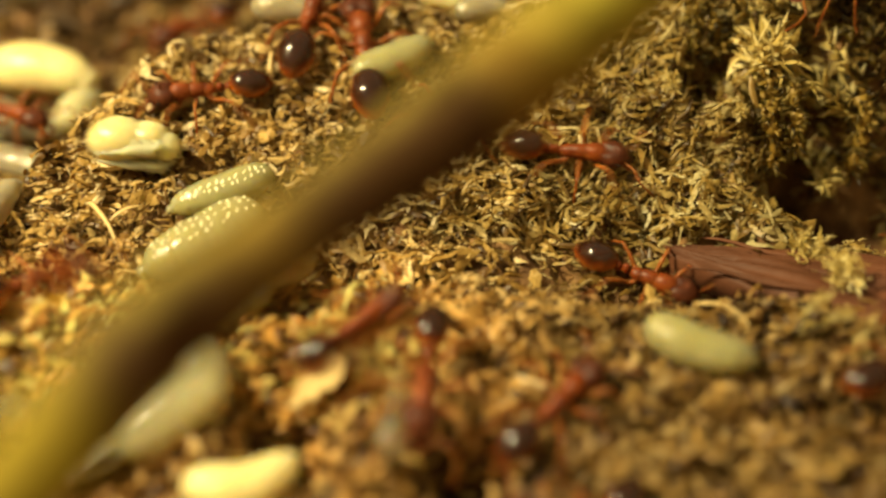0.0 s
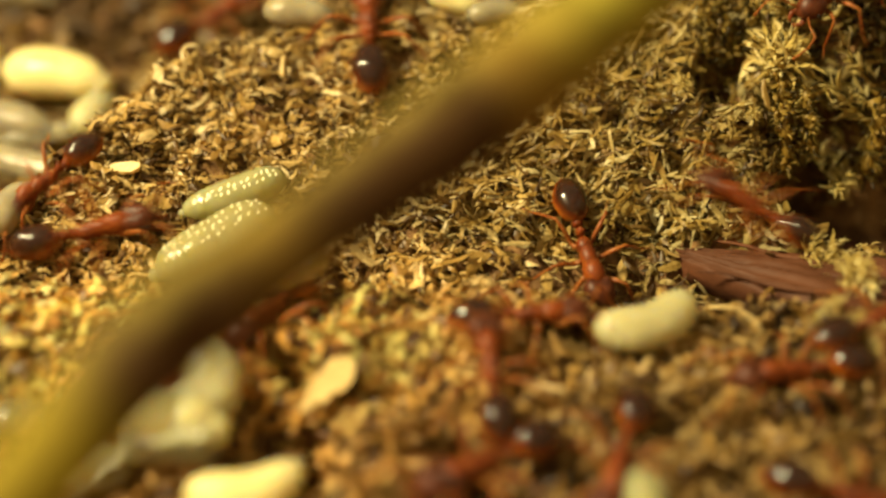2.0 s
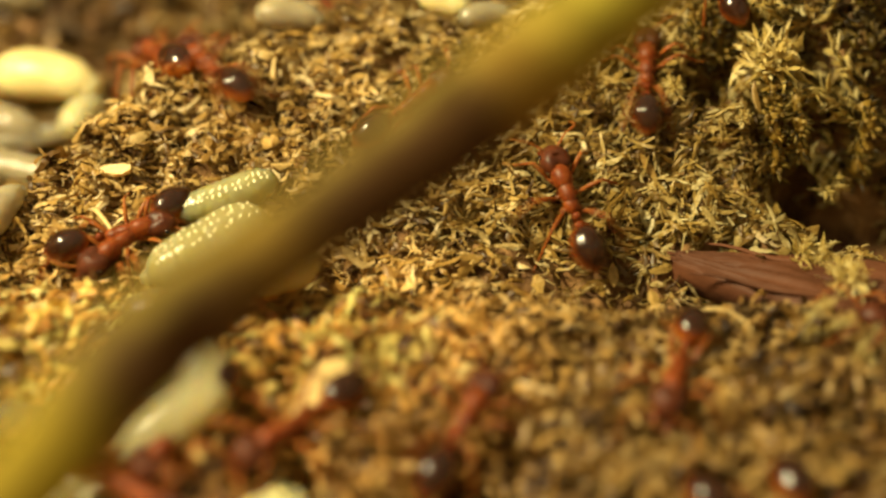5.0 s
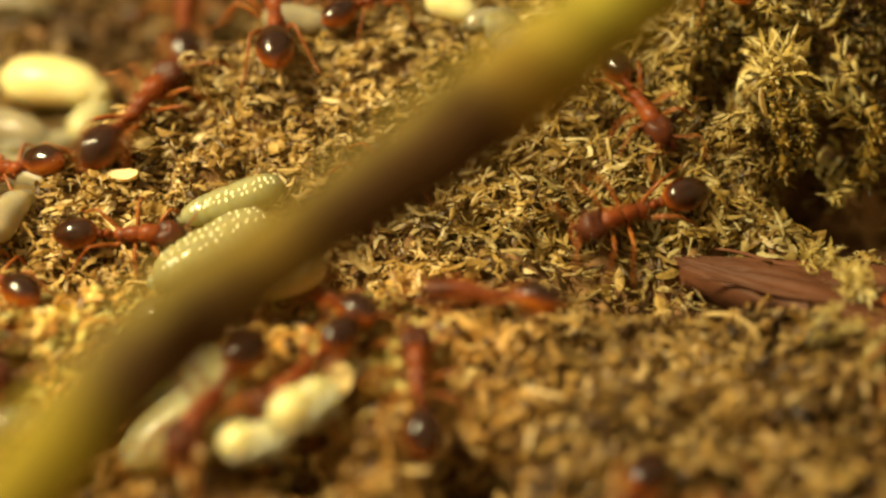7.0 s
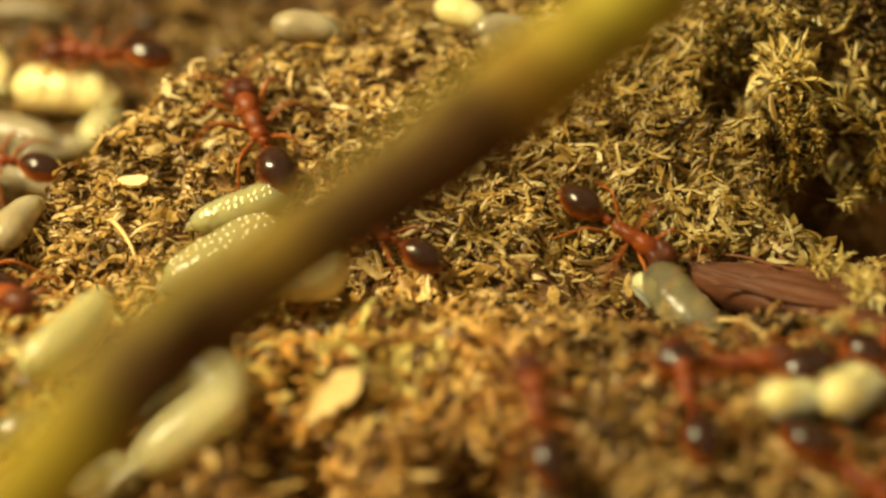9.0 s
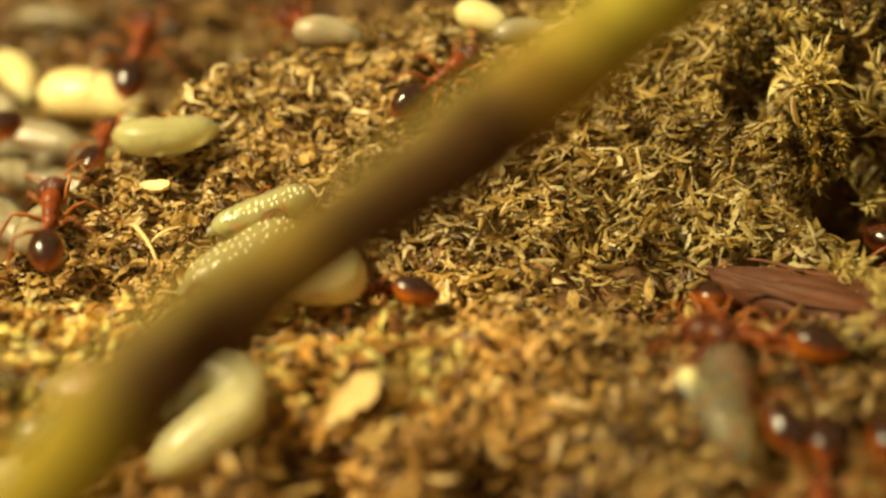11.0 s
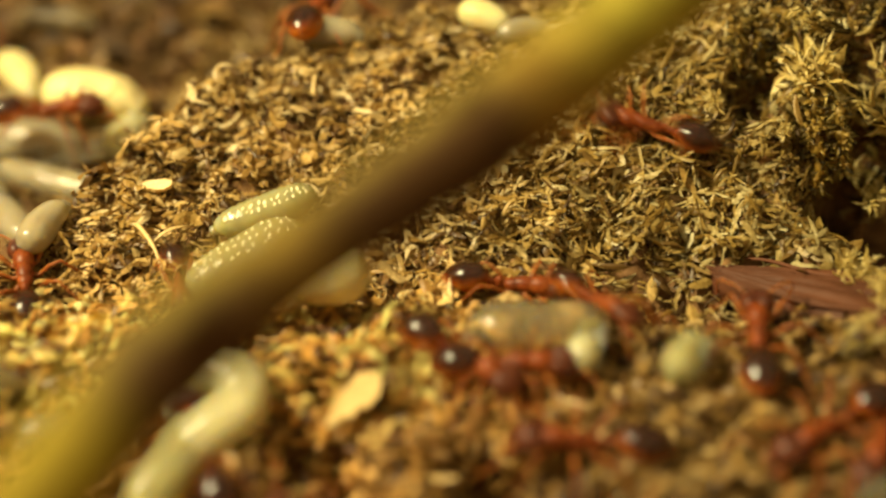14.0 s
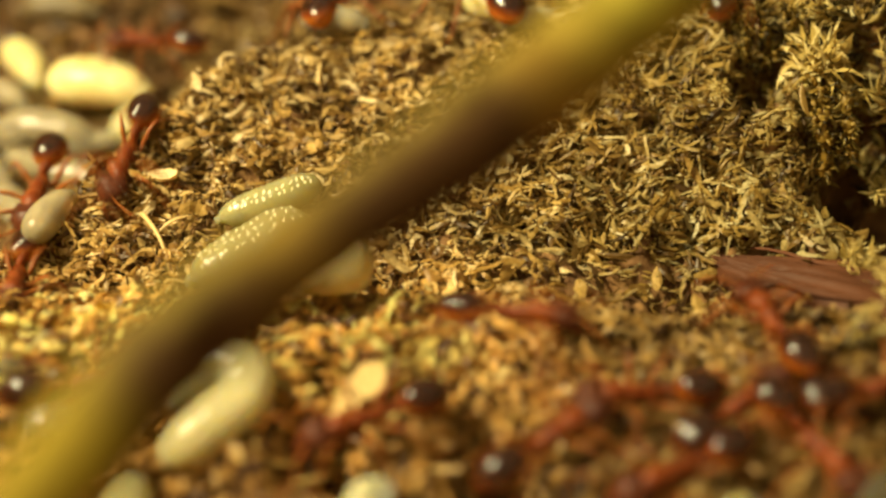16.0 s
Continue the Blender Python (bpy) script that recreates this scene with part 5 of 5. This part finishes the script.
    (0.89, [(0, 3.99, -10.81, -122, 0), (2.5, -1.48, -6.53, -181, 0.07), (2.8, -3.86, -4.02, -234, 0), (3, -3.97, -3.68, -230, 0), (3.25, -5.01, -3.59, -175, 0), (3.5, -6.05, -3.5, -120, 0), (4, -6.01, -3.56, -121, 0), (6.3, -4.59, -3.93, -164, 0), (6.5, -4.34, -3.39, -130, 0), (6.75, -3.7, -3.25, -179, 0), (7, -3.06, -3.11, -227, 0), (7.5, 0.05, -0.65, -199, 0), (8, 0.52, 0.49, -196, 0), (8.5, -2.03, 2.53, -137, 0), (9, -2.7, 1.82, -136, 0), (9.5, -2.88, 1.87, -135, 0), (10, -3.08, 1.72, -135, 0), (10.77, -4.12, 0.84, -193, 0), (11.53, -5.15, -0.05, -250, 0), (12.3, -6.19, -0.93, -308, 0), (12.5, -6.26, -1, -306, 0), (13, -3.33, -2.65, -302, 0), (13.5, -1.73, -2.53, -288, 0), (13.75, -0.87, -3.74, -343, 0), (14, -0.01, -4.95, -397, 0), (15, -1.25, -6.04, -421, 0), (15.17, -1.06, -6.31, -362, 0.08), (15.33, -0.87, -6.58, -304, 0.2), (15.5, -0.67, -6.85, -245, 0.42), (15.75, 0.62, -7.37, -284, 0.29), (16, 1.91, -7.89, -323, 0.3)]),
    (1.11, [(0, -21.91, 11.1, -26, 2.1), (6, -20.93, 11.49, -35, 2.1), (6.5, -15.2, 8.21, 12, 2.1), (7, -9.47, 4.94, 59, 0), (7.5, -6.53, 6.47, 37, 0), (8, -4.41, 5, -20, 0), (8.5, -2.09, 6.16, 19, 0), (8.75, -3.95, 5.28, 66, 0), (9, -5.8, 4.39, 114, 0), (9.5, -6.28, 8, 85, 0), (10, -4.68, 8.63, 111, 0), (12.3, -6.79, 19.39, 131, 0), (13, -8.32, 22.51, 131, 0), (13.5, -13.85, 19.59, 179, 2.1), (14, -19.37, 16.66, 228, 2.1), (14.25, -20.35, 15.55, 268, 2.1), (14.5, -21.32, 14.44, 308, 2.1), (14.67, -19.9, 13.65, 249, 2.1), (14.83, -18.48, 12.86, 190, 2.1), (15, -17.07, 12.07, 131, 2.1), (15.17, -16.28, 10.13, 190, 2.1), (15.33, -15.49, 8.19, 249, 2.1), (15.5, -14.7, 6.26, 308, 2.1), (16, -14.27, 4.33, 273, 2.1)]),
    (0.88, [(0, -9.09, 15.1, -145, 0.44), (0.5, -8.6, 17.42, -109, 0), (0.75, -7.84, 19.08, -160, 0), (1, -7.08, 20.74, -211, 0), (3, -9.96, 20.37, -203, 1.73), (6.3, 0.85, 8.49, -147, 0), (6.53, -0.15, 8.9, -204, 0), (6.77, -1.16, 9.3, -261, 0), (7, -2.16, 9.71, -317, 0), (7.25, -0.96, 8.95, -261, 0), (7.5, 0.25, 8.2, -206, 0), (8, 3.45, 19.07, -157, 0), (8.5, 4.15, 21.83, -159, 0), (14.5, -8.5, 23.46, -167, 0), (15, -10.54, 12.18, -128, 2.1), (15.5, -11.33, 13.89, -181, 2.1), (16, -12.13, 12.56, -183, 2.1)]),
    (0.88, [(0, 3.14, -7.13, 47, 0.06), (0.5, 3.98, -7.31, 91, 0), (0.75, 4.82, -7.47, 46, 0), (1, 5.66, -7.62, 1, 0), (1.5, 7.09, -8.25, -4, 0), (2, 9.77, -9.39, -18, 0), (2.25, 10.03, -8.52, 31, 0), (2.5, 10.28, -7.65, 80, 0), (3, 12.15, -6.69, 83, 0), (4.5, 12.98, -5, 151, 0), (6, 13.82, -3.3, 218, 0), (8, 11.7, -6.17, 284, 0), (9, 12.26, -7.75, 272, 0), (13, 10.5, -6.91, 218, 0), (14, 9.17, -6.96, 212, 0), (15, 10.71, -6.67, 222, 0), (15.5, 7.22, -7.04, 207, 0), (16, 5.22, -8.42, 207, 0)]),
]

CARRIED = [
    ("larva", 2.9, GUT, [(0, -18.5, 0.9, 0, 0.6), (2.4, -16.5, 0.5, 0, 0.6), (2.9, -12.0, 0.18, 10, 0.6), (3.1, -11.64, 0.47, 5, 0.6), (3.3, -9.97, 0.73, 0, 0.6), (3.5, -9.03, -1.07, -25, 0.6), (3.7, -8.1, -0.95, -25, 0.6), (3.9, -7.68, -1.75, -15, 0.5), (4.2, -6.88, -3.01, 10, 0.3), (6.3, -6.7, -3.3, 20, 0.25), (16, -6.7, -3.3, 20, 0.25)]),
    ("pupa", 2.7, CREAM, [(0, -8.89, 3.06, 0, 0.25), (0.5, -7.56, 1.49, 0, 0.25), (1, -9.01, -3.24, 0, 0.25), (1.5, -7.74, -5.31, 0, 0.25), (2, -6.46, -7.59, 0, 0.26), (2.5, -6.99, -8.38, 0, 0.25), (3, -6.87, -9.97, 0, 0.25), (6, -7.26, -11.06, 0, 0.25), (16, -8.17, -11.09, 0, 0.25)]),
    ("larva", 2.7, LARVA, [(0, -1.11, 6.68, 35, 0.25), (0.5, -4.97, 6.02, 35, 0.25), (1, -9.17, 14.84, 35, 0.25), (1.5, -12.82, 19.99, 35, 0.25), (2, -17.28, 24.59, 35, 0.25), (16, -19.75, 25.66, 35, 0.25)]),
    ("larva", 2.7, LARVA, [(0, 7.21, -4.97, -25, 0.25), (0.5, 6.45, -4.9, 75, 0.25), (1, 5.28, -6.01, 80, 0.25), (1.5, 5.31, -8.05, 85, 0.25), (2, 4.56, -10.26, 85, 0.25), (3, 4.22, -11.41, 85, 0.25), (16, 3.48, -11.37, 85, 0.25)]),
    ("larva", 2.2, GUT, [(0, -0.91, -7.54, 80, 0.42), (0.5, -0.64, -7.74, 80, 0.55), (1, 0.09, -8.54, 80, 0.55), (1.5, -0.02, -11.58, 80, 0.25), (16, -0.71, -11.41, 80, 0.25)]),
    ("larva", 2.9, DULL, [(0, -5.63, -3.28, 25, 0.25), (1, -5.25, -3.42, 25, 0.25), (1.5, 3.31, -4.99, 25, 0.25), (2, 5.49, -3.55, 25, 0.25), (2.5, 6.51, -5.51, 25, 0.25), (3, 8.01, -7.37, 25, 0.25), (3.5, 8.09, -9.58, 25, 0.25), (4, 7.54, -11.23, 25, 0.25), (16, 6.68, -11.04, 25, 0.25)]),
    ("pupa", 2.1, PUPA, [(0, 8.92, -10.83, 10, 0.25), (0.5, 8.47, -9.74, 10, 0.25), (1, 8.32, -8.48, 10, 0.25), (1.5, 9.03, -9.88, 10, 0.25), (2, 10.77, -10.72, 10, 0.25), (16, 9.97, -10.44, 10, 0.25)]),
    ("larva", 2.6, PUPA, [(0, -4.49, -8.75, 15, 0.24), (0.5, -4.63, -8.91, 15, 0.46), (1, -4.57, -8.98, 15, 0.44), (1.5, -4.61, -8.96, 15, 0.41), (2, -4.6, -8.99, 15, 0.39), (2.5, -4.61, -8.99, 15, 0.38), (3, -4.6, -9, 15, 0.38), (3.5, -4.66, -8.99, 15, 0.34), (4, -4.67, -8.97, 15, 0.36), (4.2, -4.66, -8.95, 15, 0.38), (5.2, -4.2, -10.58, 15, 0.25), (6.3, -4.27, -11.42, 15, 0.25), (16, -5.07, -11.45, 15, 0.25)]),
    ("pupa", 1.7, CREAM, [(0, -4.17, -11.46, 15, 0.25), (4.2, -4.23, -11.32, 15, 0.25), (6.3, -3.6, -8.64, 15, 0.53), (6.5, -3.68, -8.72, 15, 0.55), (7, -4.41, -7.96, 15, 0.57), (7.5, -3.96, -5.81, 15, 0.55), (7.7, -1.35, -4.69, 15, 0.25), (8, 3.59, -5.38, 15, 0.25), (8.5, 6.17, -5.02, 15, 0.25), (9, 8.79, -6.34, 15, 0.25), (9.3, 10.69, -7.59, 15, 0.25), (9.7, 13.07, -8.48, 15, 0.25), (16, 12.49, -8.66, 15, 0.25)]),
    ("pupa", 2.0, CREAM, [(0, -4.21, -11.03, 40, 0.25), (4.2, -4.27, -10.89, 40, 0.25), (6.3, -2.83, -7.72, 40, 0.55), (7, -3.23, -7.01, 40, 0.54), (7.3, -4.56, -6.5, 40, 0.56), (7.5, -3.75, -5.72, 40, 0.51), (7.7, -0.9, -4.69, 40, 0.25), (8, 4.94, -5.06, 40, 0.25), (8.5, 7.74, -4.25, 40, 0.25), (9, 10.26, -6.17, 40, 0.25), (9.3, 11.89, -7.25, 40, 0.25), (9.7, 13.67, -8.31, 40, 0.25), (16, 13.07, -8.49, 40, 0.25)]),
    ("larva", 3.1, GUT, [(0, 14.38, 24.46, -60, 0.25), (4.2, 14.34, 25.04, -60, 0.25), (6.3, 4.42, 7.4, -60, 0.25), (8, 2.68, 6.68, -60, 0.25), (8.5, 4.51, 0.58, -60, 0.25), (9, 7.23, -1.65, -60, 0.25), (9.5, 6.5, -4.09, -88, 0.25), (10, 7.09, -4.75, -95, 0.25), (10.2, 7.17, -5.17, -95, 0.25), (12.3, 6.51, -6.91, -95, 0.25), (12.5, 7.41, -6.97, -95, 0.25), (13, 8.7, -8.68, -95, 0.25), (14, 10.12, -10.2, -95, 0.25), (16, 9.97, -10.44, -95, 0.25)]),
    ("larva", 2.9, LARVA, [(0, -12.99, -5.73, 70, 0.25), (8.5, -12.11, -5.6, 70, 0.4), (8.8, -10.82, -5.39, 60, 0.4), (9, -10.02, -4.4, 60, 0.4), (9.2, -10.2, -2.89, 60, 0.4), (9.4, -10.75, 0.8, 62, 0.4), (9.6, -10.1, 1.2, 58, 0.4), (9.8, -10.1, 2.5, 62, 0.4), (10.2, -7.26, 4.24, 45, 0.4), (11.2, -10.2, 4.3, 0, 0.5), (12.3, -12.5, 3.9, -40, 0.6), (12.5, -11.38, 2.73, 15, 0.4), (12.8, -9.75, 1.3, 80, 0.4), (13.1, -9.6, 1.35, 85, 0.4), (13.4, -10.3, -1.2, 80, 0.4), (14, -7.39, -8.05, 70, 0.25), (14.5, -7.43, -8.5, 70, 0.25), (15, -8.69, -9.71, 70, 0.25), (16, -8.68, -10.12, 70, 0.25)]),
    ("larva", 3.3, GUT, [(0, -12.2, -11.22, 5, 0.25), (10.2, -12.44, -10.96, 5, 0.25), (11.2, -7.32, -4.21, 5, 0.25), (12.3, -3.0, -0.65, 5, 0.9), (12.5, -2.85, -0.62, 5, 0.9), (13, -0.36, -0.7, 5, 0.4), (13.5, 0.94, -3.01, 5, 0.25), (14, 1.92, -3.69, 5, 0.25), (14.5, 2.45, -4.33, 5, 0.25), (14.8, 2.74, -5.98, 5, 0.27), (15, 2.96, -7.77, 5, 0.37), (15.5, 3.77, -10.64, 5, 0.25), (16, 3.76, -11.08, 5, 0.25)]),
    ("pupa", 1.7, DULL, [(0, 16.99, 24.47, 80, 0.25), (10.2, 15.35, 25.97, 80, 0.25), (12.3, -3.26, 1.71, 80, 0.25), (12.5, -3.33, 1.63, 80, 0.25), (13, 1.05, -0.4, 80, 0.25), (13.5, 2.63, -0.79, 80, 0.25), (14, 3.15, -4.56, 80, 0.25), (14.5, 4.37, -4.87, 80, 0.25), (15, 3.28, -5.94, 80, 0.25), (15.5, 4.3, -8.88, 80, 0.25), (16, 3.81, -10.5, 80, 0.25)]),
    ("pupa", 1.8, LARVA, [(0, 18.51, 25.42, 60, 0.25), (10.2, 16.84, 26.93, 60, 0.25), (12.3, -1.84, 2.97, 60, 0.25), (12.5, -1.82, 2.88, 60, 0.25), (13, 2.89, -0.02, 60, 0.25), (13.5, 4.8, -0.81, 60, 0.25), (14, 5.77, -4.86, 60, 0.25), (14.5, 6.72, -6.79, 60, 0.25), (15, 6.46, -7.18, 60, 0.25), (15.5, 5.34, -8.57, 60, 0.25), (16, 6.19, -10.04, 60, 0.25)]),
    ("larva", 2.2, GUT, [(0, 14.38, 24.46, 30, 0.25), (4.2, 14.34, 25.04, 30, 0.25), (6.3, -0.72, 2.94, 30, 0.25), (7, -1.18, 2.99, 30, 0.25), (7.5, -1.61, 5.33, 30, 0.25), (8, 0.11, 6.18, 30, 0.25), (8.5, 1.4, 6.76, 30, 0.25), (9, 2.18, 8.27, 30, 0.25), (12, -0.87, 23.14, 30, 0.25), (16, -1.07, 21.74, 30, 0.25)]),
    ("pupa", 1.8, DULL, [(0, -11.77, -10.6, 70, 0.25), (10.2, -12.64, -10.36, 70, 0.25), (12.3, -7.5, -4.05, 70, 0.25), (14.5, -6.06, -1.63, 70, 0.25), (15, -3.83, -5.27, 70, 0.64), (15.5, -2.63, -8.02, 70, 0.54), (16, -2.36, -9.68, 70, 0.26)]),
    ("pupa", 1.7, PUPA, [(0, -8.28, -8.29, 40, 0.25), (1, -8.43, -8.39, 40, 0.25), (2, -8.31, -8.49, 40, 0.25), (3, -8.17, -8.41, 40, 0.25), (4.2, -8.17, -8.46, 40, 0.25), (6.3, -9.41, -10.81, 40, 0.25), (8.5, -8.78, -10.21, 40, 0.25), (9, -8.18, -8.42, 40, 0.25), (9.5, -7.05, -8.82, 40, 0.25), (10, -6.56, -10.63, 40, 0.25), (16, -6.89, -10.83, 40, 0.25)]),
    ("pupa", 1.2, CREAM, [(0, 13.93, 24.91, -55, 0.25), (4.2, 13.88, 25.48, -55, 0.25), (6.3, 3.76, 8.71, -55, 0.25), (8, 1.79, 7.76, -55, 0.25), (8.5, 2.71, 1.34, -55, 0.25), (9, 6.14, -0.68, -55, 0.25), (9.5, 5.68, -3.15, -55, 0.25), (10, 6.18, -4.05, -55, 0.25), (10.2, 6.25, -4.53, -55, 0.25), (12.3, 5.55, -6.75, -55, 0.25), (12.5, 6.42, -7.14, -55, 0.25), (13, 7.85, -8.98, -55, 0.25), (14, 9.54, -10.5, -55, 0.25), (16, 9.4, -10.73, -55, 0.25)]),
    ("pupa", 1.8, DULL, [(0, -12.27, -9.73, 75, 0.25), (12.3, -13.47, -9.34, 75, 0.25), (14, -8.45, -5.14, 75, 0.25), (14.5, -6.46, -4.23, 75, 0.25), (15, -2.65, -5.3, 75, 0.3), (15.5, -2.59, -8.48, 75, 0.5), (16, -2.5, -9.68, 75, 0.26)]),
]


def motions():
    early, late = on_ground(-4.2, -2.3, -150, 0.75, False), on_ground(-3.85, -2.2, -170, 0.85, False)
    walk(UNDER_TWIG, [(0, early), (7.9, early), (8.6, late), (16, late)])
    first = build_ant()
    workers = [first] + [copy_thing(first, pose(0, 0, 0)) for _ in ANTS[1:]]
    for ant, (scale, track) in zip(workers, ANTS):
        ant.scale = (scale,) * 3
        walk(ant, ant_rows(track))
        stride(ant, track)
    for kind, size, skin, track in CARRIED:
        if kind == "pupa":
            ob = naked_pupa("pupa", pose(0, 0, 0), size * 1.05, skin, "cream-coloured naked pupa with folded legs, carried in an ant's jaws")
        else:
            ob = larva("larva", pose(0, 0, 0), size * 1.12, size * 0.24, 55 if skin in (GUT, LARVA) else 105, skin, 0, "pale plump larva carried in an ant's jaws", "carried brood")
        walk(ob, [(t, on_ground(x, y, turn, lift, False)) for t, x, y, turn, lift in track])


motions()
